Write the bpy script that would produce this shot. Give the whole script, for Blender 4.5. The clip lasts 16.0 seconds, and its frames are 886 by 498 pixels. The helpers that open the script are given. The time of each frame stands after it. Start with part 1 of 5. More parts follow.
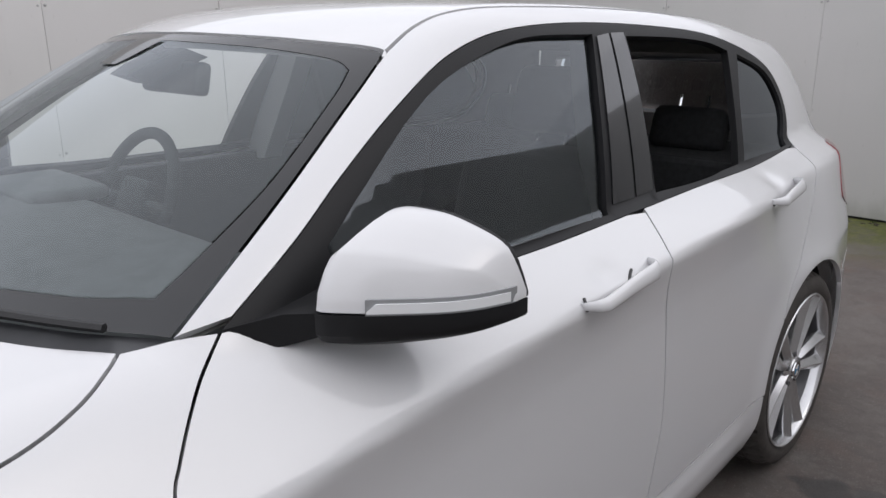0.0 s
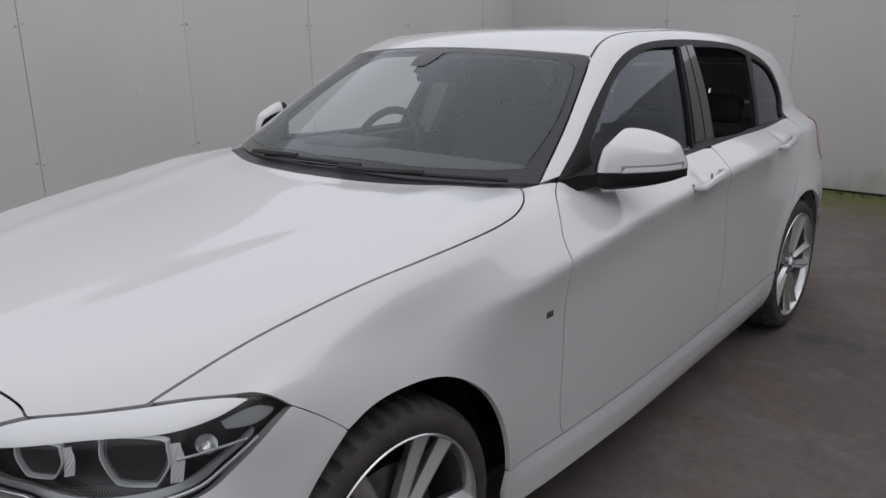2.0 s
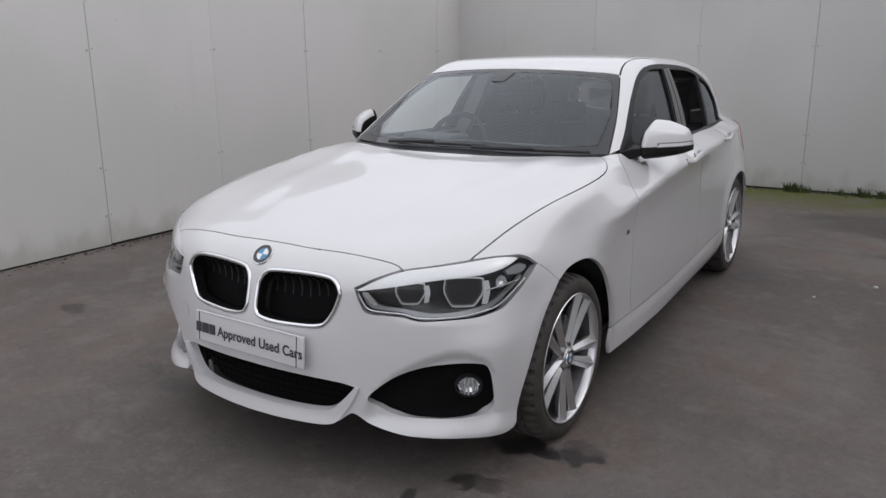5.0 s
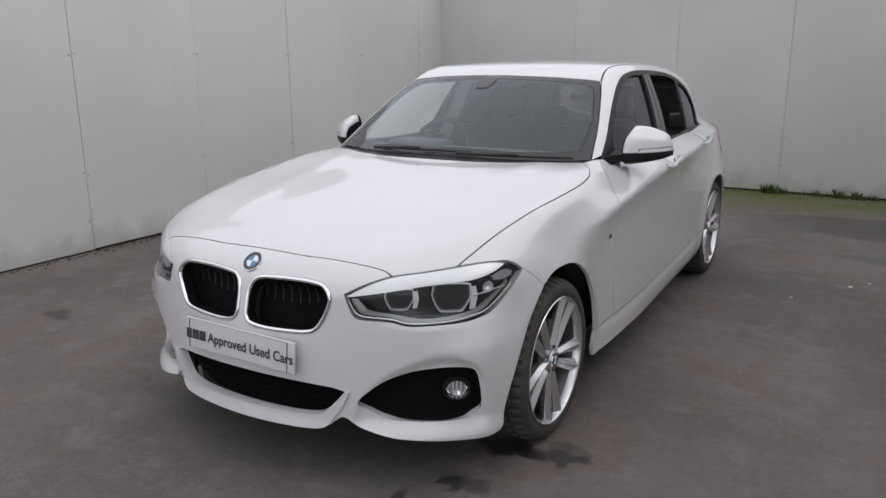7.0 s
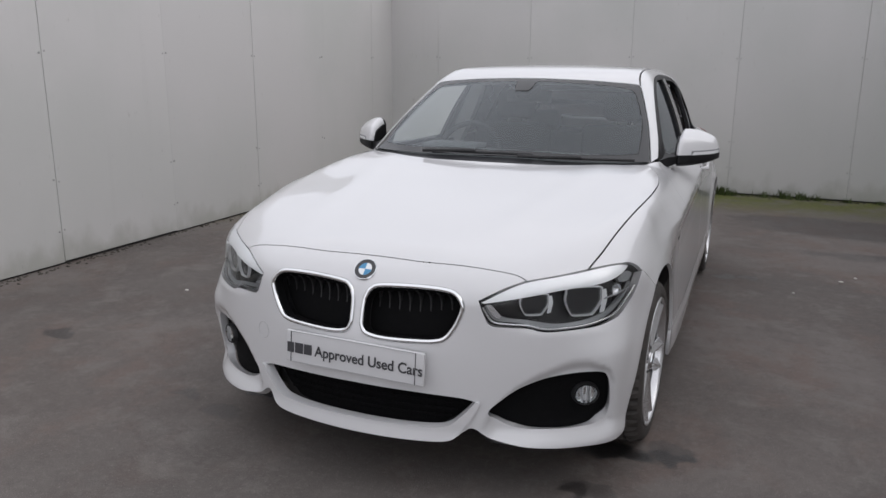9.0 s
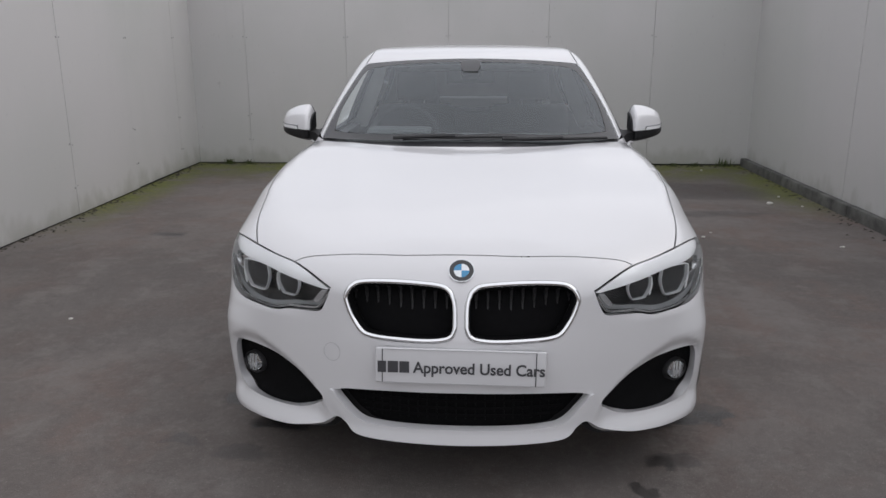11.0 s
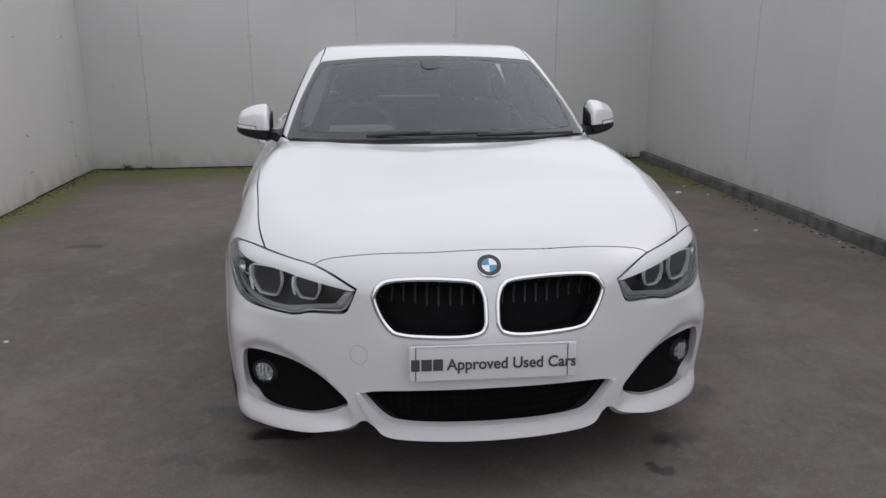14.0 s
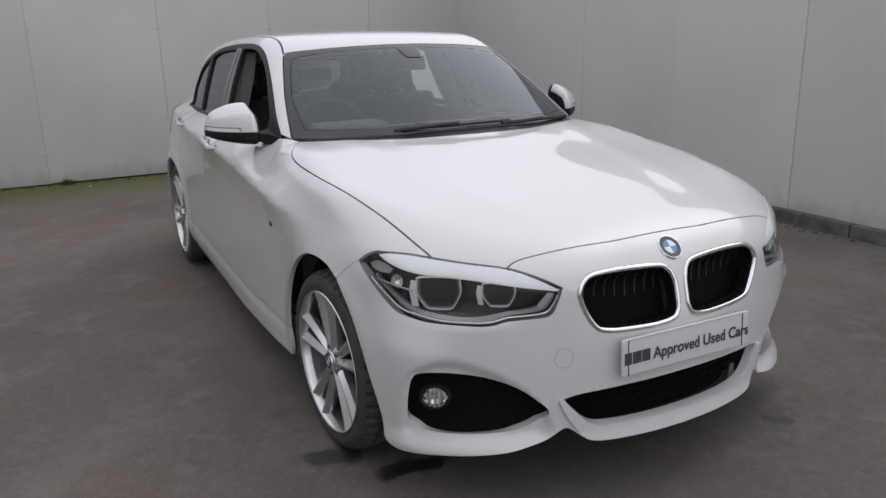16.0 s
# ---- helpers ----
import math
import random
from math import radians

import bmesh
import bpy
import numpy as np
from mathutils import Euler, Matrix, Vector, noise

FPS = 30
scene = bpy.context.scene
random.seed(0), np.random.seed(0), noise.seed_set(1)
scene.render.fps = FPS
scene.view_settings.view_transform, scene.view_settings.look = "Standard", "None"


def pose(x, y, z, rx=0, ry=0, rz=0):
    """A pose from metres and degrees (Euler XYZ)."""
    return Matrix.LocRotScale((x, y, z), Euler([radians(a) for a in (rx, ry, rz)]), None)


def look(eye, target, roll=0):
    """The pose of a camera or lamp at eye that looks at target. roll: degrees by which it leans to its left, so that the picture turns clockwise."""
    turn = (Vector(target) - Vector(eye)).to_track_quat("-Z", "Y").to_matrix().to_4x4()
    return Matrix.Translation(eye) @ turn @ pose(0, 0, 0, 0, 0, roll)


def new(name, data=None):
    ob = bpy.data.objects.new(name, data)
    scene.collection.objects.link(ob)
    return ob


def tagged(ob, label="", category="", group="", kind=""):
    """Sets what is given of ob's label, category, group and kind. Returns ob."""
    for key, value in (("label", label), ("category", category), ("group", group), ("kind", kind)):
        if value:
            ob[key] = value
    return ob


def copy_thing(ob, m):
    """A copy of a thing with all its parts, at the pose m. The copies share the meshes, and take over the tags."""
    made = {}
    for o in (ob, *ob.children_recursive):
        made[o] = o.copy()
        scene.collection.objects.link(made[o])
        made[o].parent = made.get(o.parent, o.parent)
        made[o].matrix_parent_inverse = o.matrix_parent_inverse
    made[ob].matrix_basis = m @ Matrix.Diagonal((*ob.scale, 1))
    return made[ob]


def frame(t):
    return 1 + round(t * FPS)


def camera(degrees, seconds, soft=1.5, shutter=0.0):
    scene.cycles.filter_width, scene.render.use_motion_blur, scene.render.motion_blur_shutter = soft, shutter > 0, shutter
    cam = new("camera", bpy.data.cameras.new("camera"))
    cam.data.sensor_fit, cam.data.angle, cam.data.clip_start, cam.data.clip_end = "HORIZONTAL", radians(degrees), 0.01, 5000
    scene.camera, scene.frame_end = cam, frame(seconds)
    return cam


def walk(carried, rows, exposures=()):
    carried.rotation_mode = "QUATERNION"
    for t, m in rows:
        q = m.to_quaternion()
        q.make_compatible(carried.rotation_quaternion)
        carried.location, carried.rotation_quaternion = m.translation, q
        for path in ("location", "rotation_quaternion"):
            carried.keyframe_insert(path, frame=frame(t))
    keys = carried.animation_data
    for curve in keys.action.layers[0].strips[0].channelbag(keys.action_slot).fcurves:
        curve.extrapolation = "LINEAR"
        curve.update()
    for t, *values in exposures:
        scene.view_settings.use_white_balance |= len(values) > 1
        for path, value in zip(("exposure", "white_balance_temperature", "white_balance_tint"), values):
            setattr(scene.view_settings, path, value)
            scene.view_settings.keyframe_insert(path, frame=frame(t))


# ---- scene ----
cam = camera(60.4, 16.0)
# seconds, place in metres, turn in degrees
ROWS = [
    (0.0, 1.569, 0.339, 1.363, 73.66, 0.38, 43.27),
    (0.5, 1.686, 0.033, 1.385, 74.56, 0.06, 43.65),
    (1.0, 1.756, -0.333, 1.390, 75.98, 0.43, 42.07),
    (1.5, 1.821, -0.715, 1.398, 74.69, 0.11, 40.73),
    (2.0, 1.910, -1.030, 1.404, 74.18, 0.81, 41.02),
    (2.5, 1.922, -1.407, 1.417, 75.14, 0.69, 39.10),
    (3.0, 1.882, -1.731, 1.407, 74.20, 0.79, 37.86),
    (3.5, 1.925, -2.021, 1.418, 73.49, 0.69, 37.49),
    (4.0, 1.902, -2.296, 1.417, 74.57, -0.02, 34.19),
    (6.5, 1.923, -2.575, 1.429, 76.26, 0.53, 31.49),
    (7.0, 1.915, -2.565, 1.449, 75.87, 0.46, 30.88),
    (7.5, 1.919, -2.551, 1.430, 76.45, 0.77, 32.26),
    (8.0, 1.797, -2.641, 1.442, 76.25, -0.16, 29.61),
    (8.5, 1.522, -2.807, 1.443, 76.27, -0.79, 25.68),
    (9.0, 1.202, -2.855, 1.431, 76.26, -0.30, 23.02),
    (9.5, 0.851, -2.941, 1.437, 76.07, -0.08, 18.02),
    (12.0, -0.123, -2.933, 1.442, 74.31, 0.81, -2.13),
    (12.5, -0.115, -2.934, 1.445, 74.24, 1.10, -2.49),
    (13.0, -0.100, -2.925, 1.443, 74.30, 1.01, -2.64),
    (13.5, -0.139, -2.897, 1.442, 74.30, 1.16, -2.43),
    (14.0, -0.403, -2.911, 1.424, 74.78, 0.23, -6.71),
    (14.5, -0.688, -2.818, 1.406, 74.89, -0.03, -10.83),
    (15.0, -1.015, -2.658, 1.393, 74.72, 1.20, -16.13),
    (15.5, -1.407, -2.557, 1.419, 74.23, 1.63, -22.95),
    (16.0, -1.671, -2.323, 1.393, 74.28, 1.11, -28.64),
]
walk(cam, [(t, pose(x, y, z, rx, ry, rz)) for t, x, y, z, rx, ry, rz in ROWS],
     exposures=[(t, stops, 6500, 12.3) for t, stops in ((0, .55), (.5, .44), (1.0, .28), (1.5, .13), (2.5, .02), (3.5, .12), (4.2, .24), (6.5, .34), (8.5, .34), (9.7, .27), (12, .29), (14, .27), (16, .23))])

# ---- world and light ----
world = bpy.data.worlds.new("overcast_sky")
scene.world = world
world.use_nodes = True
wn = world.node_tree
sky = wn.nodes.new("ShaderNodeTexSky")
sky.sky_type = "NISHITA"
sky.sun_disc = False
sky.sun_elevation, sky.sun_rotation = radians(48), radians(80)
sky.dust_density, sky.air_density = 6.0, 1.0
soft = wn.nodes.new("ShaderNodeHueSaturation")
soft.inputs["Saturation"].default_value = 0.3
wn.links.new(sky.outputs[0], soft.inputs["Color"])
# a closed cloud cover evens the sky out
cloud = wn.nodes.new("ShaderNodeMix")
cloud.data_type = "RGBA"
cloud.inputs["Factor"].default_value = 0.86
col = [s for s in cloud.inputs if s.type == "RGBA"]
wn.links.new(soft.outputs[0], col[0])
col[1].default_value = (5.0, 5.15, 5.5, 1)
wn.links.new([s for s in cloud.outputs if s.type == "RGBA"][0], wn.nodes["Background"].inputs[0])
wn.nodes["Background"].inputs[1].default_value = 0.155
sun = new("sun", bpy.data.lights.new("sun", "SUN"))
sun.data.energy, sun.data.angle, sun.data.color = 0.4, radians(150), (1.0, 0.98, 0.96)
sun.matrix_world = look((3.5, -1.0, 9), (0, 1.2, 0))


# ---- materials ----
def material(name, color, rough=0.5, metal=0.0, coat=0.0, vary=0.0, size=3.0, bump=0.0, bump_size=60.0, spec=0.5, trans=0.0):
    m = bpy.data.materials.new(name)
    m.use_nodes = True
    nt = m.node_tree
    b = nt.nodes["Principled BSDF"]
    b.inputs["Base Color"].default_value = (*color, 1)
    b.inputs["Roughness"].default_value = rough
    b.inputs["Metallic"].default_value = metal
    b.inputs["Coat Weight"].default_value = coat
    b.inputs["Coat Roughness"].default_value = 0.03
    b.inputs["Specular IOR Level"].default_value = spec
    b.inputs["Transmission Weight"].default_value = trans
    tc = nt.nodes.new("ShaderNodeTexCoord")
    if vary:
        n = nt.nodes.new("ShaderNodeTexNoise")
        n.inputs["Scale"].default_value, n.inputs["Detail"].default_value = size, 8
        nt.links.new(tc.outputs["Object"], n.inputs["Vector"])
        r = nt.nodes.new("ShaderNodeMapRange")
        r.inputs["From Min"].default_value, r.inputs["From Max"].default_value = 0.3, 0.7
        r.inputs["To Min"].default_value, r.inputs["To Max"].default_value = 1 - vary, 1 + vary
        nt.links.new(n.outputs["Fac"], r.inputs["Value"])
        mx = nt.nodes.new("ShaderNodeVectorMath")
        mx.operation = "SCALE"
        mx.inputs[0].default_value = color
        nt.links.new(r.outputs[0], mx.inputs["Scale"])
        nt.links.new(mx.outputs[0], b.inputs["Base Color"])
    if bump:
        n2 = nt.nodes.new("ShaderNodeTexNoise")
        n2.inputs["Scale"].default_value, n2.inputs["Detail"].default_value = bump_size, 6
        nt.links.new(tc.outputs["Object"], n2.inputs["Vector"])
        bp = nt.nodes.new("ShaderNodeBump")
        bp.inputs["Strength"].default_value, bp.inputs["Distance"].default_value = bump, 0.01
        nt.links.new(n2.outputs["Fac"], bp.inputs["Height"])
        nt.links.new(bp.outputs[0], b.inputs["Normal"])
    return m
PAINT = material("white_paint", (.635, .635, .645), rough=.30, coat=1.0, vary=.012, size=2.0)
PAINT.node_tree.nodes["Principled BSDF"].inputs["Coat IOR"].default_value = 1.56
TRIM = material("satin_black_trim", (.012, .012, .013), rough=.5, spec=.22, bump=.05, bump_size=400)
GLOSS_BLACK = material("gloss_black", (.012, .012, .014), rough=.08, coat=.6)
FRIT = material("black_frit", (.016, .017, .019), rough=.06, spec=.6)
BLACK_PLASTIC = material("black_plastic", (.014, .014, .015), rough=.55, vary=.15, size=40, bump=.15, bump_size=300)
RUBBER = material("tyre_rubber", (.052, .046, .042), rough=.75, vary=.25, size=18, bump=.2, bump_size=120)
ALLOY = material("silver_alloy", (.66, .66, .67), rough=.26, metal=.85, vary=.06, size=12)
CHROME = material("chrome", (.82, .83, .84), rough=.06, metal=1.0)
RED_LAMP = material("red_lamp", (.22, .012, .016), rough=.12, coat=.8)
CABIN = material("cabin_cloth", (.045, .046, .049), rough=.85, vary=.2, size=60, bump=.3, bump_size=350)
DASH = material("dash_plastic", (.14, .147, .15), rough=.75, vary=.12, size=25, bump=.2, bump_size=300)
HEADLINER = material("headliner", (.30, .30, .29), rough=.9, vary=.06, size=20)


def glass(name, tint, ior=2.0, sheen=(.90, .95, 1.0), dust=0.0):
    """Thin car glass: tinted see-through with a mirror coat that grows at a slant, and a film of dust."""
    m = bpy.data.materials.new(name)
    m.use_nodes = True
    nt = m.node_tree
    nt.nodes.remove(nt.nodes["Principled BSDF"])
    out = nt.nodes["Material Output"]
    tr, gl, mx, fr = (nt.nodes.new("ShaderNode" + k) for k in ("BsdfTransparent", "BsdfGlossy", "MixShader", "Fresnel"))
    tr.inputs["Color"].default_value = (*tint, 1)
    gl.inputs["Roughness"].default_value = .015
    gl.inputs["Color"].default_value = (*sheen, 1)
    fr.inputs["IOR"].default_value = ior
    nt.links.new(fr.outputs[0], mx.inputs[0])
    film, df = nt.nodes.new("ShaderNodeMixShader"), nt.nodes.new("ShaderNodeBsdfDiffuse")
    film.inputs[0].default_value = dust
    df.inputs["Color"].default_value = (.74, .80, .80, 1)
    nt.links.new(tr.outputs[0], film.inputs[1])
    nt.links.new(df.outputs[0], film.inputs[2])
    nt.links.new(film.outputs[0] if dust else tr.outputs[0], mx.inputs[1])
    nt.links.new(gl.outputs[0], mx.inputs[2])
    nt.links.new(mx.outputs[0], out.inputs["Surface"])
    return m


GLASS = glass("car_glass", (.86, .92, .915), 1.74)
SCREEN = glass("windscreen_glass", (.86, .92, .915), 1.56, dust=.042)
GLASS_DARK = glass("dark_car_glass", (.13, .14, .14))
CLEAR = glass("clear_lens", (.96, .97, .97), 1.4, (1, 1, 1))
DARK_METAL = material("dark_metal", (.10, .10, .105), rough=.45, metal=.7, vary=.15, size=30)
BADGE_BLUE = material("badge_blue", (.03, .22, .42), rough=.15, coat=.8)
BADGE_WHITE = material("badge_white", (.75, .78, .80), rough=.15, coat=.8)
SLAT = material("grille_slat", (.022, .022, .023), rough=.35, spec=.5)
LAMP_BLACK = material("lamp_housing", (.022, .022, .024), rough=.24, spec=.5)
BROW = material("lamp_brow", (.92, .92, .93), rough=.20, metal=.1)
CHROME_SATIN = material("bright_plastic", (.72, .73, .75), rough=.18, metal=.8)
RING = material("light_ring", (.92, .93, .94), rough=.25)
CLEAR_RIB = material("lens_rib", (.75, .76, .78), rough=.1, trans=.5)
PROJECTOR = material("projector_glass", (.03, .032, .036), rough=.04, coat=1.0)
SEAM = material("seam", (.05, .05, .05), rough=.6)
PLATE = material("plate_plastic", (.60, .60, .61), rough=.3, coat=.25, vary=.02, size=9)
PLATE_LINE = material("plate_line", (.42, .42, .43), rough=.4)
INK = material("ink", (.05, .05, .055), rough=.45)
DEEP_BLACK = material("deep_black_plastic", (.0035, .0035, .004), rough=.8, spec=.12, vary=.2, size=60, bump=.2, bump_size=260)
LAMP_GREY = material("lamp_reflector", (.36, .37, .38), rough=.25, metal=.35)
COWL = material("cowl_plastic", (.045, .046, .05), rough=.4, vary=.1, size=20)
INDICATOR = material("clear_indicator", (.86, .87, .88), rough=.10, metal=.15, coat=1.0)
LAMP_DARK = material("lamp_bowl", (.05, .05, .053), rough=.22, metal=.3)


# ---- the car's outer surface: one smooth implicit form on which all panels lie ----
# x: half width, y: back from the front axle, z: up; negative inside
class Curve:
    """Natural cubic spline through (a, b), straight beyond its ends."""

    def __init__(self, *pts):
        self.a = np.array([p[0] for p in pts], float)
        self.b = np.array([p[1] for p in pts], float)
        n, h = len(pts), np.diff(self.a)
        m, r = np.eye(n), np.zeros(n)
        for i in range(1, n - 1):
            m[i, i - 1:i + 2] = h[i - 1], 2 * (h[i - 1] + h[i]), h[i]
            r[i] = 6 * ((self.b[i + 1] - self.b[i]) / h[i] - (self.b[i] - self.b[i - 1]) / h[i - 1])
        self.m, self.h = np.linalg.solve(m, r), h

    def __call__(self, t):
        t = np.asarray(t, float)
        a, b, m = self.a, self.b, self.m
        c = np.clip(t, a[0], a[-1])
        i = np.clip(np.searchsorted(a, c) - 1, 0, len(a) - 2)
        h, u, v = self.h[i], c - a[i], a[i + 1] - c
        val = (m[i] * v ** 3 + m[i + 1] * u ** 3) / (6 * h) + (b[i] / h - m[i] * h / 6) * v + (b[i + 1] / h - m[i + 1] * h / 6) * u
        s0 = (b[1] - b[0]) / self.h[0] - self.h[0] * m[1] / 6
        s1 = (b[-1] - b[-2]) / self.h[-1] + self.h[-1] * m[-2] / 6
        return val + np.minimum(t - a[0], 0) * s0 + np.maximum(t - a[-1], 0) * s1


class Line:
    """Monotone cubic through (a, b), with no overshoot; flat-ended slope carried on beyond its ends."""

    def __init__(self, *pts):
        self.a = np.array([p[0] for p in pts], float)
        self.b = np.array([p[1] for p in pts], float)
        h, d = np.diff(self.a), np.diff(self.b) / np.diff(self.a)
        m = np.empty(len(pts))
        m[0], m[-1] = d[0], d[-1]
        for i in range(1, len(pts) - 1):
            w1, w2 = 2 * h[i] + h[i - 1], h[i] + 2 * h[i - 1]
            m[i] = 0 if d[i - 1] * d[i] <= 0 else (w1 + w2) / (w1 / d[i - 1] + w2 / d[i])
        self.m, self.h = m, h

    def __call__(self, t):
        t = np.asarray(t, float)
        c = np.clip(t, self.a[0], self.a[-1])
        i = np.clip(np.searchsorted(self.a, c) - 1, 0, len(self.a) - 2)
        h = self.h[i]
        u = (c - self.a[i]) / h
        val = (1 + 2 * u) * (1 - u) ** 2 * self.b[i] + u * (1 - u) ** 2 * h * self.m[i] + u * u * (3 - 2 * u) * self.b[i + 1] + u * u * (u - 1) * h * self.m[i + 1]
        return val + np.minimum(t - self.a[0], 0) * self.m[0] + np.maximum(t - self.a[-1], 0) * self.m[-1]


def step(t, a, b):
    u = np.clip((t - a) / (b - a), 0, 1)
    return u * u * (3 - 2 * u)


def smax(a, b, k):
    h = np.maximum(k - np.abs(a - b), 0) / k
    return np.maximum(a, b) + h * h * k / 4


def polar(pts, yo, s):
    p = [(math.atan2(x, s * (yo - y)), math.hypot(x, yo - y)) for x, y in pts]
    return Curve(*[(-t, r) for t, r in reversed(p[1:])], *p)


YO, YR = 0.3, 2.6
NOSE = polar([(0, -.785), (.2, -.772), (.31, -.750), (.42, -.716), (.6, -.643), (.738, -.540), (.820, -.427), (.870, -.25), (.892, -.05), (.899, .15), (.902, .3)], YO, 1)
TAIL = polar([(0, 3.54), (.3, 3.525), (.55, 3.475), (.70, 3.40), (.80, 3.29), (.86, 3.1), (.893, 2.88), (.900, 2.69), (.900, 2.6)], YR, -1)
FLANK = Curve((0.3, .902), (.7, .905), (1.2, .903), (1.7, .899), (2.2, .899), (2.6, .900))
NOSE_MID = Line((.12, .03), (.2, .004), (.3, 0), (.42, 0), (.53, .005), (.6, .020), (.68, .043), (.72, .057), (.763, .085), (.8, .13))
NOSE_CORNER = Line((.12, .03), (.2, .004), (.3, 0), (.45, 0), (.6, .006), (.68, .010), (.72, .016), (.76, .034), (.8, .07), (.88, .17))
FENDER = Line((.12, .04), (.2, .004), (.35, .002), (.5, 0), (.6, .003), (.68, .009), (.72, .018), (.76, .034), (.80, .052), (.85, .070), (.9, .086), (.97, .115))
DOOR_LOW = Line((-.79, .09), (-.70, .022), (-.64, .007), (-.585, .006), (-.53, .007), (-.45, .0105), (-.35, .0150), (-.25, .0190), (-.18, .0212), (-.13, .0210), (-.09, .0182), (-.05, .0128), (-.02, .0062), (0, 0))
CREASE = Curve((0, .76), (.4, .79), (.67, .818), (1.05, .858), (1.6, .895), (2.2, .925), (2.8, .945), (3.4, .95))
TOP = Curve((-.8, .69), (-.70, .776), (-.64, .805), (-.5, .840), (-.3, .875), (0, .917), (.25, .950), (.5, .985), (.8, .992), (1.15, 1.0), (1.5, 1.018), (2.5, 1.028), (3.2, 1.015), (3.6, .96))
DROP = Curve((-.75, .17), (-.55, .11), (-.3, .038), (0, .034), (.4, .025), (.75, .018), (1.1, .0), (3.5, .0))
BELT = Curve((.3, .77), (.8, .762), (1.3, .766), (1.9, .752), (2.4, .738), (2.82, .714), (3.1, .675), (3.4, .61))
ROOF = Curve((.2, .84), (.47, .995), (.8, 1.180), (1.0, 1.283), (1.16, 1.356), (1.35, 1.402), (1.6, 1.421), (1.9, 1.425), (2.3, 1.413), (2.7, 1.379), (3.02, 1.333), (3.18, 1.290), (3.28, 1.20), (3.48, .95))


SILL_Z = Line((.3, .325), (.65, .318), (.95, .314), (1.3, .320), (1.62, .331), (2.0, .350), (2.35, .376))
SCOOP = Line((.44, .30), (.482, .363), (.546, .427), (.642, .481), (.70, .499), (.735, .499), (.765, .488), (.80, .465), (.815, .43))

BELT_Z = Line((.3, .985), (.8, .990), (1.1, .972), (1.4, .968), (1.82, .976), (2.42, .985), (2.85, .992), (3.4, .995))
SHOULDER = Line((.3, .135), (.5, .142), (.8, .155), (1.1, .138), (1.4, .122), (1.8, .122), (2.2, .118), (2.6, .108), (2.85, .104), (3.1, .105), (3.4, .05))


def inset(y, z, th):
    """How far the skin lies inside its plan outline at a height."""
    s = z - CREASE(y)
    soft = np.sqrt(s * s + 0.012 ** 2)
    up = (s + soft) / 2
    wl = step(y, .04, .52)
    u = up / np.maximum(BELT_Z(y) - CREASE(y), .03)
    lean = .25 * step(y, 2.0, 2.8) * np.maximum(z - .72, 0)
    a = .72 + .32 * (1 - step(y, .7, 1.25))
    upper = SHOULDER(y) * (a * u + (1 - a) * u * u) + lean
    for yh, zh in ((1.535, .916), (2.445, .946)):
        upper = upper + .015 * np.exp(-((y - yh) / .050) ** 2 - ((z - zh) / .020) ** 2)
    wr = .9 * step(y, 2.1, 2.75)
    low = (1 - wr) * DOOR_LOW(s - up) + wr * FENDER(np.minimum(z, .72))
    side = (1 - wl) * FENDER(z) + wl * (upper + low)
    # the sill stands out below the doors
    shelf = SILL_Z(y) - z
    side = side - .007 * step(shelf, .0, .045) * step(y, .30, .60) * (1 - step(y, 2.08, 2.34)) * step(z, .15, .21)
    corner = NOSE_CORNER(z)
    mid = NOSE_MID(z)
    front = mid + (corner - mid) * step(th, radians(9), radians(24))
    return front + (side - front) * step(th, radians(45), radians(75))


def flare(y, z):
    out = 0
    for yc in (0, 2.69):
        r = np.hypot(y - yc, z - .318)
        out = out + .010 * np.exp(-((r - .355) / .05) ** 2) * step(z, .2, .4)
    return out


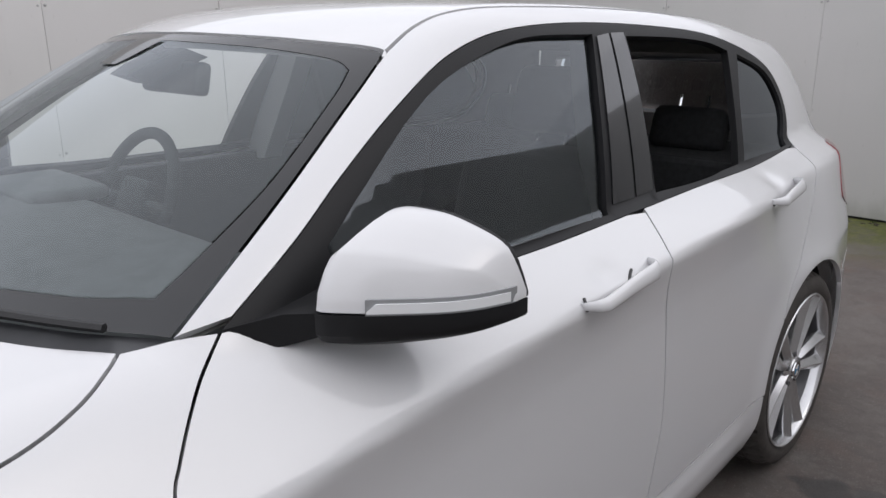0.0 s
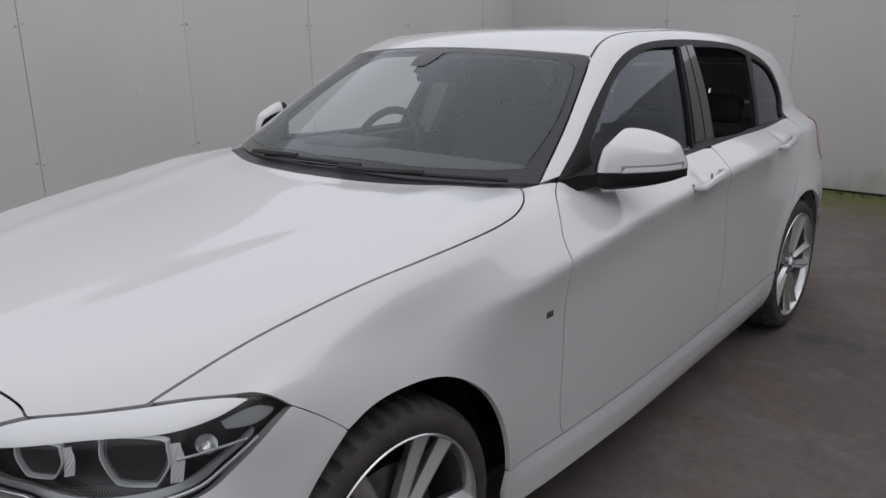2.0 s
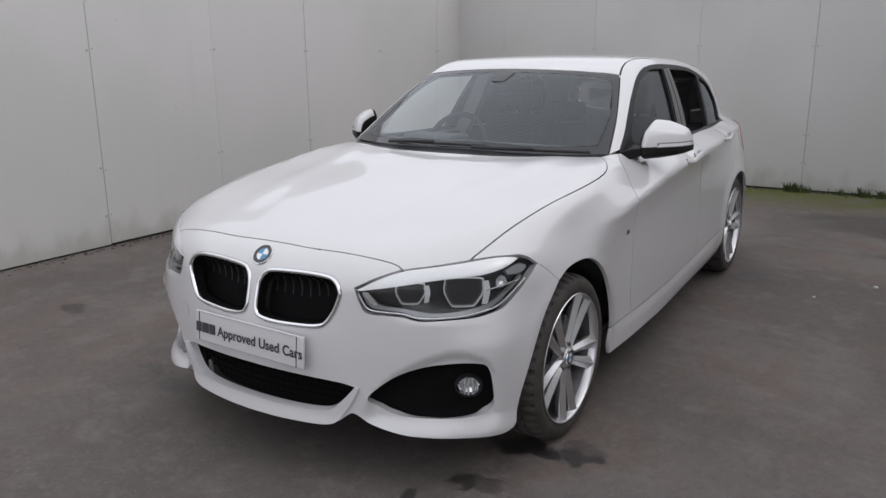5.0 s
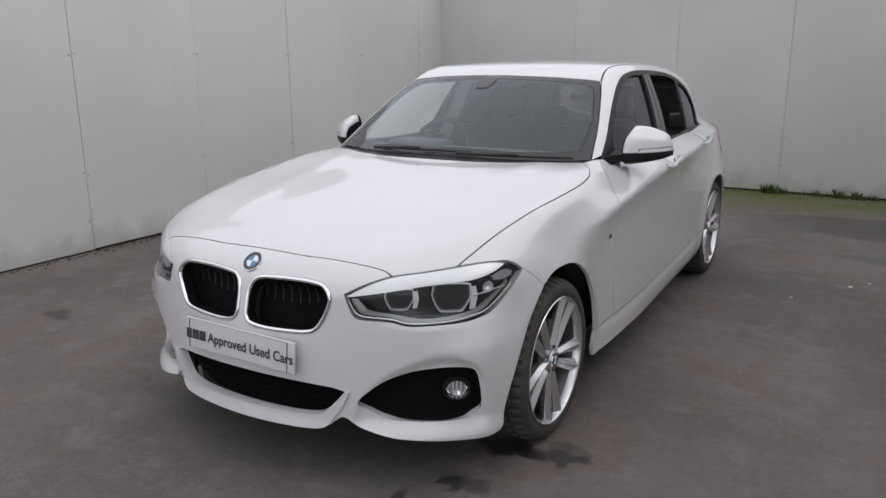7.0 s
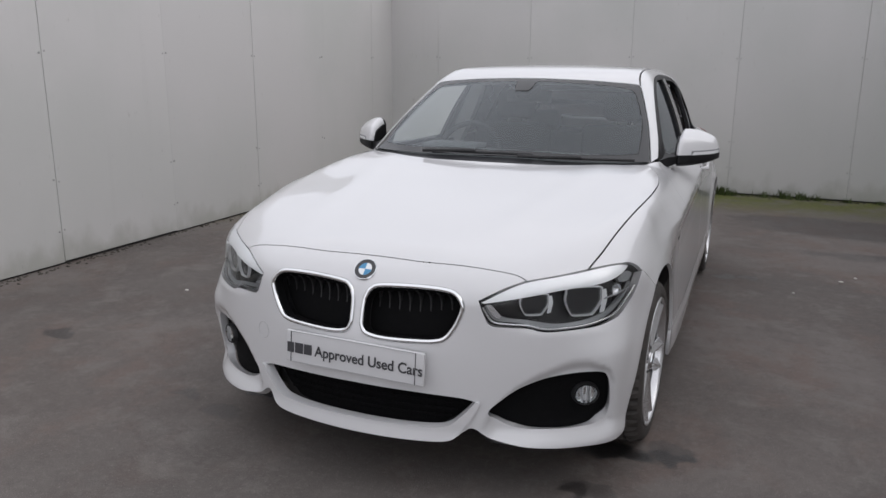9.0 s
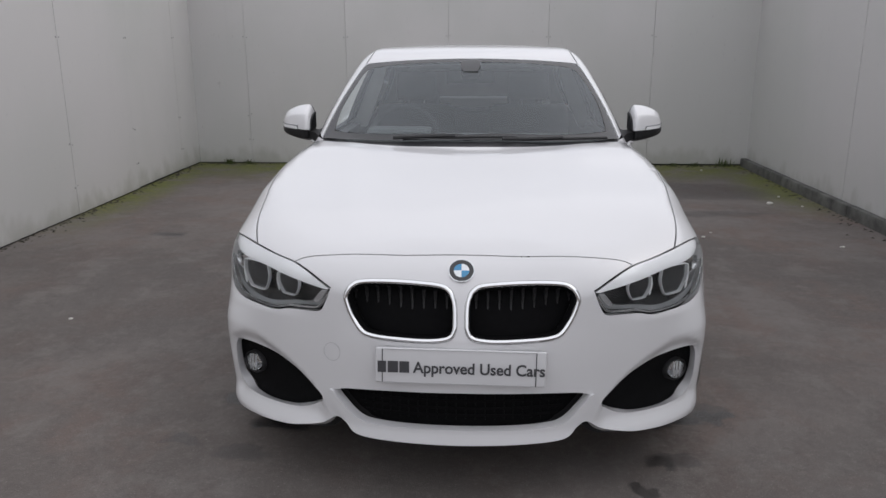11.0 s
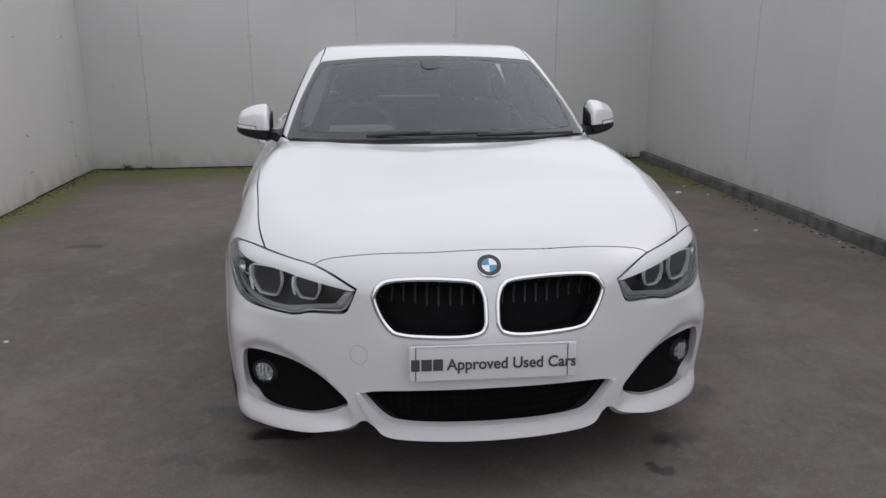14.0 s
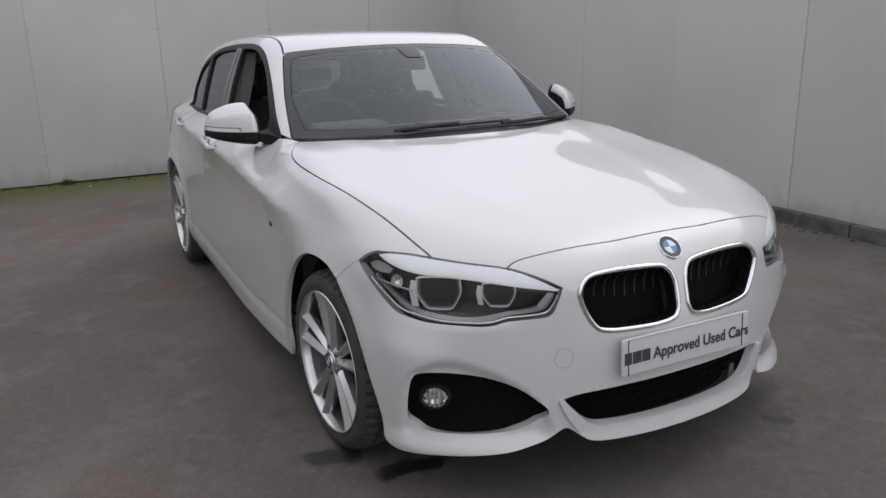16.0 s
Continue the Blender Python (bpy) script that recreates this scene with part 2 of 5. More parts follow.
def skin(p):
    x, y, z = np.abs(p[:, 0]), p[:, 1], p[:, 2]
    th = np.where(y < YO, np.arctan2(x, YO - y), radians(90))
    tr = np.arctan2(x, np.maximum(y - YR, 1e-9))
    plan = np.where(y < YO, np.hypot(x, YO - y) - NOSE(th), np.where(y > YR, np.hypot(x, y - YR) - TAIL(tr), x - FLANK(y)))
    ahead = 1 - step(y, -.46, -.30)
    dip = step(SCOOP(x) + .006 - z, 0, .048) * step(.826 - x, 0, .048) * step(z, .195, .265) * step(x, .42, .475)
    scoop = .021 * dip * ahead
    lip = .014 * (1 - step(z, .195, .262)) * ahead
    # the bumper's corner stands out above the fog lamp, the lamp itself is drawn in
    fall = np.where(z > .5, np.exp(-((z - .5) / .075) ** 2), np.exp(-((z - .5) / .22) ** 2))
    corner = .029 * fall * np.exp(-((th - radians(45.5)) / radians(6)) ** 2)
    dent = .028 * step(z, .58, .66) * np.exp(-((th - radians(39)) / radians(9)) ** 2)
    f1 = plan + inset(y, z, th) - flare(y, z) + scoop - lip - corner + dent
    ridge = .004 * np.exp(-((x - (.34 + .16 * (y + .6))) / .07) ** 2) * step(y, -.75, -.2)
    top = z - (TOP(y) - DROP(y) * x * x / (1 + .2 * x) + ridge)
    low = smax(f1, top, .07)
    dz = z - .97
    w = 1 - step(y, 1.25, 1.75)
    g1 = x - (BELT(y) - .30 * np.maximum(dz, -.04) - .33 * np.maximum(dz, 0) ** 2 + .8 * np.minimum(dz + .04, 0))
    g2 = (z - (ROOF(y - .50 * x * x * w) - (.06 - .03 * w) * x * x)) * .9
    green = np.maximum(np.maximum(smax(g1, g2, .06), .2 - y), .86 - z)
    return -smax(-low, -green, .012 + .08 * step(y, 2.4, 3.0))


def slope(p):
    g = np.empty_like(p)
    for i in range(3):
        d = np.zeros(3)
        d[i] = .0015
        g[:, i] = (skin(p + d) - skin(p - d)) / .003
    return g


def snap(pts):
    """Move points to the skin along its slope."""
    p = np.array(pts, float)
    for _ in range(14):
        g = slope(p)
        p = p - .8 * skin(p)[:, None] * g / np.maximum((g * g).sum(1), .05)[:, None]
    return p


def cast(o, d, far=1.9, n=240):
    """First meeting with the skin, coming in from outside along each ray from o."""
    r = np.linspace(far, .02, n)
    hi = np.full(len(o), .02)
    lo = np.full(len(o), .02)
    done = np.zeros(len(o), bool)
    prev = np.full(len(o), far)
    for q in r:
        inside = skin(o + q * d) < 0
        new_hit = inside & ~done
        hi[new_hit], lo[new_hit] = prev[new_hit], q
        done |= inside
        prev = np.full(len(o), q)
        if done.all():
            break
    for _ in range(22):
        m = (hi + lo) / 2
        inside = skin(o + m[:, None] * d) < 0
        lo, hi = np.where(inside, m, lo), np.where(inside, hi, m)
    return o + lo[:, None] * d


# ---- building kit ----
from mathutils.geometry import delaunay_2d_cdt


def link(name, me, mat, parent=None, label=""):
    ob = new(name, me)
    if mat:
        me.materials.append(mat)
    if parent:
        ob.parent = parent
    return tagged(ob, label)


def part(name, bm, mat, parent=None, label="", smooth=None):
    """One mesh object from a bmesh; smooth: edges sharper than this many degrees stay sharp."""
    bmesh.ops.recalc_face_normals(bm, faces=bm.faces)
    if smooth:
        for f in bm.faces:
            f.smooth = True
        for e in bm.edges:
            e.smooth = len(e.link_faces) == 2 and e.calc_face_angle(0) < radians(smooth)
    me = bpy.data.meshes.new(name)
    bm.to_mesh(me)
    bm.free()
    return link(name, me, mat, parent, label)


def raw(name, verts, faces, mat, parent=None, label="", smooth=False):
    me = bpy.data.meshes.new(name)
    me.from_pydata([tuple(v) for v in verts], [], faces)
    if smooth:
        me.polygons.foreach_set("use_smooth", [True] * len(faces))
    return link(name, me, mat, parent, label)


def box(bm, x0, x1, y0, y1, z0, z1, m=None, bevel=0.0, seg=2):
    r = bmesh.ops.create_cube(bm, size=1)["verts"]
    for v in r:
        v.co = Vector(((x0 + x1) / 2 + v.co.x * (x1 - x0), (y0 + y1) / 2 + v.co.y * (y1 - y0), (z0 + z1) / 2 + v.co.z * (z1 - z0)))
    if bevel:
        es = list({e for v in r for e in v.link_edges})
        r = bmesh.ops.bevel(bm, geom=es, offset=bevel, segments=seg, profile=0.6, affect="EDGES")["verts"]
    if m:
        bmesh.ops.transform(bm, matrix=m, verts=list({v for v in r}))
    return bm


def lathe(bm, prof, n=48, m=None, close=False):
    """Turn a profile of (radius, along x) round the x axis."""
    rings = []
    for i in range(n):
        a = 2 * math.pi * i / n
        rings.append([bm.verts.new((m or Matrix()) @ Vector((x, r * math.cos(a), r * math.sin(a)))) for r, x in prof])
    k = len(prof)
    for i in range(n):
        p, q = rings[i], rings[(i + 1) % n]
        for j in range(k if close else k - 1):
            f = [p[j], p[(j + 1) % k], q[(j + 1) % k], q[j]]
            if len(set(f)) == 4:
                bm.faces.new(f)
    return bm


def loft(bm, rings, cap=True, closed=True):
    vs = [[bm.verts.new(p) for p in r] for r in rings]
    n = len(vs[0])
    for a, b in zip(vs, vs[1:]):
        for i in range(n if closed else n - 1):
            bm.faces.new((a[i], a[(i + 1) % n], b[(i + 1) % n], b[i]))
    if cap and closed:
        bm.faces.new(vs[0])
        bm.faces.new(vs[-1])
    return bm


def tube(bm, pts, r, n=8):
    pts = [Vector(p) for p in pts]
    rings = []
    for i, p in enumerate(pts):
        d = (pts[min(i + 1, len(pts) - 1)] - pts[max(i - 1, 0)]).normalized()
        u = d.cross(Vector((0, 0, 1)) if abs(d.z) < .9 else Vector((1, 0, 0))).normalized()
        v = d.cross(u)
        rr = r[i] if isinstance(r, (list, tuple)) else r
        rings.append([p + (u * math.cos(t) + v * math.sin(t)) * rr for t in [2 * math.pi * k / n for k in range(n)]])
    return loft(bm, rings)


def path(pts, n=7):
    """Smooth curve through the points (of any dimension), ends kept, last point left out."""
    p = np.array(pts, float)
    q = np.vstack([2 * p[0] - p[1], p, 2 * p[-1] - p[-2]])
    out = []
    for i in range(1, len(q) - 2):
        a, b, c, d = q[i - 1:i + 3]
        for t in np.linspace(0, 1, n, endpoint=False):
            out.append(.5 * (2 * b + (c - a) * t + (2 * a - 5 * b + 4 * c - d) * t * t + (3 * b - a - 3 * c + d) * t ** 3))
    return out


def ring_path(pts, n=6):
    """Smooth closed curve."""
    p = np.array(pts, float)
    k = len(p)
    out = []
    for i in range(k):
        a, b, c, d = p[i - 1], p[i], p[(i + 1) % k], p[(i + 2) % k]
        for t in np.linspace(0, 1, n, endpoint=False):
            out.append(.5 * (2 * b + (c - a) * t + (2 * a - 5 * b + 4 * c - d) * t * t + (3 * b - a - 3 * c + d) * t ** 3))
    return out


def mirrored(half):
    """Whole outline from its half, from the centre line round to the centre line again."""
    h = [np.array(p) for p in half]
    return h + [p * np.array((-1, 1, 1)) for p in reversed(h) if abs(p[0]) > 1e-4]


CENTRE = {"nose": np.array((0, .3, .45)), "tail": np.array((0, 2.7, .65))}


def to_uv(p, proj):
    p = np.asarray(p, float)
    if proj == "length":
        return np.c_[p[:, 1], np.arctan2(p[:, 2] - .55, p[:, 0]) * .75]
    s = -1 if proj == "nose" else 1
    q = p - CENTRE[proj]
    return np.c_[np.arctan2(q[:, 0], s * q[:, 1]), np.arctan2(q[:, 2], np.hypot(q[:, 0], q[:, 1]))] * .9


def from_uv(uv, proj):
    uv = np.asarray(uv, float)
    if proj == "length":
        a = uv[:, 1] / .75
        o = np.c_[np.zeros(len(uv)), uv[:, 0], np.full(len(uv), .55)]
        return cast(o, np.c_[np.cos(a), np.zeros(len(uv)), np.sin(a)])
    s = -1 if proj == "nose" else 1
    a, e = uv[:, 0] / .9, uv[:, 1] / .9
    return cast(np.tile(CENTRE[proj], (len(uv), 1)), np.c_[np.sin(a) * np.cos(e), s * np.cos(a) * np.cos(e), np.sin(e)])


def inside(poly, q):
    a, b = poly, np.roll(poly, -1, 0)
    x, y = q[:, 0:1], q[:, 1:2]
    with np.errstate(divide="ignore", invalid="ignore"):
        hit = ((a[:, 1] > y) != (b[:, 1] > y)) & (x < (b[:, 0] - a[:, 0]) * (y - a[:, 1]) / (b[:, 1] - a[:, 1]) + a[:, 0])
    return hit.sum(1) % 2 == 1


def shrink(poly, d):
    """Offset a closed outline inwards (outwards: minus)."""
    if not d:
        return poly
    area = (poly[:, 0] * np.roll(poly[:, 1], -1) - np.roll(poly[:, 0], -1) * poly[:, 1]).sum()
    t = np.roll(poly, -1, 0) - poly
    t = t / np.maximum(np.linalg.norm(t, axis=1), 1e-9)[:, None]
    nrm = np.c_[-t[:, 1], t[:, 0]] * (1 if area > 0 else -1)
    m = nrm + np.roll(nrm, 1, 0)
    m = m / np.maximum((m * m).sum(1) / 2, .35)[:, None]
    return poly + m * d


def resample(poly, h):
    out = []
    for a, b in zip(poly, np.roll(poly, -1, 0)):
        n = max(1, int(np.ceil(np.linalg.norm(b - a) / h)))
        out += [a + (b - a) * i / n for i in range(n)]
    out = np.array(out)
    keep = np.linalg.norm(out - np.roll(out, 1, 0), axis=1) > 2e-4
    return out[keep]


def panel(name, outline, mat, parent, proj="length", holes=(), gap=.002, res=.03, lip=.014, depth=0.0, flip=False, label="", grow=0.0):
    """A piece of the car's skin inside an outline that lies on it, with its edge turned inwards by lip."""
    poly = shrink(resample(to_uv(snap(outline), proj), res * .7), gap)
    cuts = [shrink(resample(to_uv(snap(h), proj), res * .6), -gap + grow) for h in holes]
    lo, hi = poly.min(0), poly.max(0)
    gx, gy = np.meshgrid(np.arange(lo[0], hi[0], res), np.arange(lo[1], hi[1], res * .87))
    gx = gx + (np.arange(gx.shape[0]) % 2)[:, None] * res * .5
    g = np.c_[gx.ravel(), gy.ravel()]
    g = g[inside(poly, g)]
    for c in cuts:
        g = g[~inside(c, g)]
    edge = np.vstack([poly, *cuts])
    far = np.ones(len(g), bool)
    for i in range(0, len(g), 500):
        far[i:i + 500] = np.sqrt(((g[i:i + 500, None] - edge[None]) ** 2).sum(2)).min(1) > res * .5
    g = g[far]
    pts = np.vstack([edge, g])
    es, k = [], 0
    for c in (poly, *cuts):
        es += [(k + i, k + (i + 1) % len(c)) for i in range(len(c))]
        k += len(c)
    vs, _, fs, *_ = delaunay_2d_cdt([Vector(p) for p in pts], es, [], 0, 1e-6)
    uv = np.array([tuple(v) for v in vs])
    fs = np.array([tuple(f) for f in fs if len(f) == 3])
    mid = uv[fs].mean(1)
    ok = inside(poly, mid)
    for c in cuts:
        ok &= ~inside(c, mid)
    fs = fs[ok]
    used = np.unique(fs)
    back = np.full(len(uv), -1)
    back[used] = np.arange(len(used))
    fs, uv = back[fs], uv[used]
    p = from_uv(uv, proj)
    n = slope(p)
    n = n / np.maximum(np.linalg.norm(n, axis=1), 1e-6)[:, None]
    p = p - n * depth
    flat = np.cross(p[fs[:, 1]] - p[fs[:, 0]], p[fs[:, 2]] - p[fs[:, 0]])
    turn = (flat * n[fs].mean(1)).sum(1) < 0
    fs[turn] = fs[turn][:, ::-1]
    verts, norms, faces = list(p), list(n), [tuple(f) for f in fs]
    if lip:
        ed = {}
        for f in faces:
            for i in range(3):
                ed[(f[i], f[(i + 1) % 3])] = True
        dup = {}
        for a, b in [e for e in ed if (e[1], e[0]) not in ed]:
            for v in (a, b):
                if v not in dup:
                    dup[v] = len(verts)
                    verts.extend([p[v], p[v] - n[v] * lip])
                    norms.extend([n[v] * 0, n[v] * 0])
            faces.append((dup[a], dup[a] + 1, dup[b] + 1, dup[b]))
    verts, norms = np.array(verts), np.array(norms)
    if flip:
        verts[:, 0] *= -1
        norms[:, 0] *= -1
        faces = [f[::-1] for f in faces]
    me = bpy.data.meshes.new(name)
    me.from_pydata(verts.tolist(), [], faces)
    me.polygons.foreach_set("use_smooth", [len(f) == 3 for f in faces])
    me.normals_split_custom_set_from_vertices(norms.tolist())
    return link(name, me, mat, parent, label)


def pair(name, outline, mat, parent, label="", **kw):
    """The same panel on both sides; names take Blender's own suffix."""
    a = panel(name, outline, mat, parent, label=label, **kw)
    me = a.data.copy()
    n = len(me.vertices)
    co = np.empty(n * 3, np.float32)
    me.vertices.foreach_get("co", co)
    co = co.reshape(-1, 3)
    co[:, 0] *= -1
    faces = [tuple(reversed(f.vertices)) for f in me.polygons]
    me2 = bpy.data.meshes.new(name)
    me2.from_pydata(co.tolist(), [], faces)
    me2.polygons.foreach_set("use_smooth", [len(f) == 3 for f in faces])
    s = slope(co.astype(float))
    s = s / np.maximum(np.linalg.norm(s, axis=1), 1e-6)[:, None]
    lipv = np.zeros(n, bool)
    for f in me.polygons:
        if len(f.vertices) == 4:
            lipv[list(f.vertices)] = True
    s[lipv] = 0
    me2.normals_split_custom_set_from_vertices(s.tolist())
    bpy.data.meshes.remove(me)
    return a, link(name, me2, mat, parent, label)


# ---- the yard ----
def nodes(m):
    nt = m.node_tree
    return nt, nt.nodes, nt.links, nt.nodes["Principled BSDF"]


def asphalt():
    """Worn grey asphalt: stone grain, broad patches, oil and wet stains, moss along the walls."""
    m = bpy.data.materials.new("asphalt")
    m.use_nodes = True
    nt, N, L, b = nodes(m)
    geo = N.new("ShaderNodeNewGeometry")

    def noise(scale, detail=6, rough=.55):
        n = N.new("ShaderNodeTexNoise")
        n.inputs["Scale"].default_value, n.inputs["Detail"].default_value, n.inputs["Roughness"].default_value = scale, detail, rough
        L.new(geo.outputs["Position"], n.inputs["Vector"])
        return n.outputs["Fac"]

    def ramp(v, a, b_, lo=0.0, hi=1.0):
        r = N.new("ShaderNodeMapRange")
        r.interpolation_type = "SMOOTHSTEP"
        for k, x in zip(("From Min", "From Max", "To Min", "To Max"), (a, b_, lo, hi)):
            r.inputs[k].default_value = x
        L.new(v, r.inputs["Value"])
        return r.outputs[0]

    def op(kind, a, b_):
        n = N.new("ShaderNodeMath")
        n.operation = kind
        for i, v in enumerate((a, b_)):
            if isinstance(v, (int, float)):
                n.inputs[i].default_value = v
            else:
                L.new(v, n.inputs[i])
        return n.outputs[0]

    def mix(f, a, b_):
        n = N.new("ShaderNodeMix")
        n.data_type = "RGBA"
        L.new(f, n.inputs["Factor"])
        for k, v in (("A", a), ("B", b_)):
            i = [s for s in n.inputs if s.name == k and s.type == "RGBA"][0]
            if isinstance(v, tuple):
                i.default_value = (*v, 1)
            else:
                L.new(v, i)
        return [s for s in n.outputs if s.type == "RGBA"][0]

    base = mix(ramp(noise(.7, 8), .40, .60), (.116, .099, .090), (.160, .140, .129))
    base = mix(ramp(noise(1.6, 7, .65), .46, .62, 0, .8), base, (.148, .108, .092))
    base = mix(ramp(noise(.42, 6, .6), .47, .58, 0, .55), base, (.082, .073, .068))
    base = mix(ramp(noise(3.4, 7, .7), .48, .66, 0, .55), base, (.190, .172, .160))
    base = mix(ramp(noise(11, 6, .7), .47, .64, 0, .32), base, (.078, .067, .061))
    base = mix(ramp(noise(34, 5, .7), .48, .66, 0, .26), base, (.205, .187, .175))
    base = mix(ramp(noise(240, 3), .45, .75, 0, .6), base, (.05, .045, .042))
    base = mix(ramp(noise(150, 2), .62, .72, 0, .65), base, (.27, .25, .238))
    # stains
    warp = N.new("ShaderNodeTexNoise")
    warp.inputs["Scale"].default_value, warp.inputs["Detail"].default_value = 9, 5
    L.new(geo.outputs["Position"], warp.inputs["Vector"])
    sub = N.new("ShaderNodeVectorMath")
    sub.operation = "MULTIPLY_ADD"
    sub.inputs[1].default_value = (.22, .22, 0)
    L.new(warp.outputs["Color"], sub.inputs[0])
    L.new(geo.outputs["Position"], sub.inputs[2])
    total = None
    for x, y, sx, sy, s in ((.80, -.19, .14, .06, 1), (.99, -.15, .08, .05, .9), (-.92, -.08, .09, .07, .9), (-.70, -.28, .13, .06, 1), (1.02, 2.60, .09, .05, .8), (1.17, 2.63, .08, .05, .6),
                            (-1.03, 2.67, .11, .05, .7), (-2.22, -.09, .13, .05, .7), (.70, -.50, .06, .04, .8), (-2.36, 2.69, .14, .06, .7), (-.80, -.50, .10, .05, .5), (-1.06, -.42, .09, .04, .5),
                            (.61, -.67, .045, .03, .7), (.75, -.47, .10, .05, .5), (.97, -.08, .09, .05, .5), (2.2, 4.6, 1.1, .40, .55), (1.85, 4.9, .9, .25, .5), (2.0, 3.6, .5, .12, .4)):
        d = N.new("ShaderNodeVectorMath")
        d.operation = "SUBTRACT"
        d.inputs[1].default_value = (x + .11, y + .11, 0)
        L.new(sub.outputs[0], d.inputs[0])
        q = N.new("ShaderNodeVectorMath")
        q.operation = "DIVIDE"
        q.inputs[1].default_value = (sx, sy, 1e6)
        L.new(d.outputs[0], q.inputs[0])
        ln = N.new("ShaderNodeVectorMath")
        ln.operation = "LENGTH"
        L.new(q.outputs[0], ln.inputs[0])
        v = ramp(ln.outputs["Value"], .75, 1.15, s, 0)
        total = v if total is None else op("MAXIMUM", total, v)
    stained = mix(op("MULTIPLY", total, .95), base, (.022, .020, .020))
    # moss in the corners of the yard
    sep = N.new("ShaderNodeSeparateXYZ")
    L.new(geo.outputs["Position"], sep.inputs[0])
    near_back = ramp(sep.outputs["Y"], 4.9, 6.1)
    near_left = op("MULTIPLY", ramp(sep.outputs["X"], -2.85, -3.3), ramp(sep.outputs["Y"], 2.2, 4.2))
    near_right = op("MULTIPLY", ramp(sep.outputs["X"], 2.5, 3.12), ramp(sep.outputs["Y"], 3.2, 4.6))
    where = op("MAXIMUM", op("MAXIMUM", near_back, near_left), near_right)
    moss = op("MULTIPLY", where, ramp(noise(3.2, 8, .65), .28, .56))
    green = mix(ramp(noise(22, 5), .4, .7), (.085, .098, .018), (.140, .155, .020))
    col = mix(op("MULTIPLY", moss, .92), stained, green)
    L.new(col, b.inputs["Base Color"])
    L.new(ramp(total, 0, 1, .80, .38), b.inputs["Roughness"])
    bp = N.new("ShaderNodeBump")
    bp.inputs["Strength"].default_value, bp.inputs["Distance"].default_value = .5, .006
    L.new(op("ADD", noise(210, 3), op("MULTIPLY", noise(5, 4), 1.5)), bp.inputs["Height"])
    L.new(bp.outputs[0], b.inputs["Normal"])
    return m


def wall_paint():
    """Pale grey coated sheet with rain streaks, scuffs and a dirty lower edge."""
    m = material("wall_sheet", (.50, .49, .485), rough=.42, bump=.06, bump_size=3)
    nt, N, L, b = nodes(m)
    geo = N.new("ShaderNodeNewGeometry")
    info = N.new("ShaderNodeObjectInfo")

    def tex(scale, stretch):
        mp = N.new("ShaderNodeMapping")
        mp.inputs["Scale"].default_value = stretch
        L.new(geo.outputs["Position"], mp.inputs["Vector"])
        n = N.new("ShaderNodeTexNoise")
        n.inputs["Scale"].default_value, n.inputs["Detail"].default_value = scale, 7
        L.new(mp.outputs[0], n.inputs["Vector"])
        return n.outputs["Fac"]

    def layer(fac, a, c, lo, hi, amt):
        r = N.new("ShaderNodeMapRange")
        r.interpolation_type = "SMOOTHSTEP"
        for k, x in zip(("From Min", "From Max", "To Min", "To Max"), (lo, hi, 0, amt)):
            r.inputs[k].default_value = x
        L.new(fac, r.inputs["Value"])
        n = N.new("ShaderNodeMix")
        n.data_type = "RGBA"
        L.new(r.outputs[0], n.inputs["Factor"])
        ia = [s for s in n.inputs if s.name == "A" and s.type == "RGBA"][0]
        ib = [s for s in n.inputs if s.name == "B" and s.type == "RGBA"][0]
        if isinstance(a, tuple):
            ia.default_value = (*a, 1)
        else:
            L.new(a, ia)
        ib.default_value = (*c, 1)
        return [s for s in n.outputs if s.type == "RGBA"][0]

    c = layer(info.outputs["Random"], (.585, .574, .564), (.548, .538, .530), 0, 1, 1)
    c = layer(tex(.55, (1, 1, .8)), c, (.497, .503, .484), .38, .64, .75)
    c = layer(tex(2.2, (3.5, 3.5, .25)), c, (.45, .447, .435), .58, .82, .18)
    c = layer(tex(30, (1, 1, .4)), c, (.36, .35, .335), .66, .80, .5)
    sep = N.new("ShaderNodeSeparateXYZ")
    L.new(geo.outputs["Position"], sep.inputs[0])
    dirt = N.new("ShaderNodeMath")
    dirt.operation = "MULTIPLY_ADD"
    L.new(tex(6, (1, 1, .6)), dirt.inputs[0])
    dirt.inputs[1].default_value = -.5
    L.new(sep.outputs["Z"], dirt.inputs[2])
    inv = N.new("ShaderNodeMath")
    inv.operation = "MULTIPLY"
    inv.inputs[1].default_value = -1
    L.new(dirt.outputs[0], inv.inputs[0])
    c = layer(inv.outputs[0], c, (.30, .30, .26), .02, .26, .55)
    L.new(c, b.inputs["Base Color"])
    return m


ASPHALT = asphalt()
WALL = wall_paint()
DARK_GAP = material("dark_backing", (.05, .05, .048), rough=.9, vary=.3, size=6)
KERB = material("kerb_concrete", (.095, .095, .088), rough=.85, vary=.55, size=7, bump=.4, bump_size=90)
BOLT = material("bolt_grey", (.40, .40, .39), rough=.5, metal=.4, vary=.2, size=40)
WEED = material("weed_leaf", (.060, .085, .022), rough=.6, vary=.45, size=14)
PALE_BIT = material("pale_litter", (.62, .60, .56), rough=.7, vary=.15, size=60)
MOSS_BIT = material("debris", (.05, .045, .035), rough=.95, vary=.5, size=30)

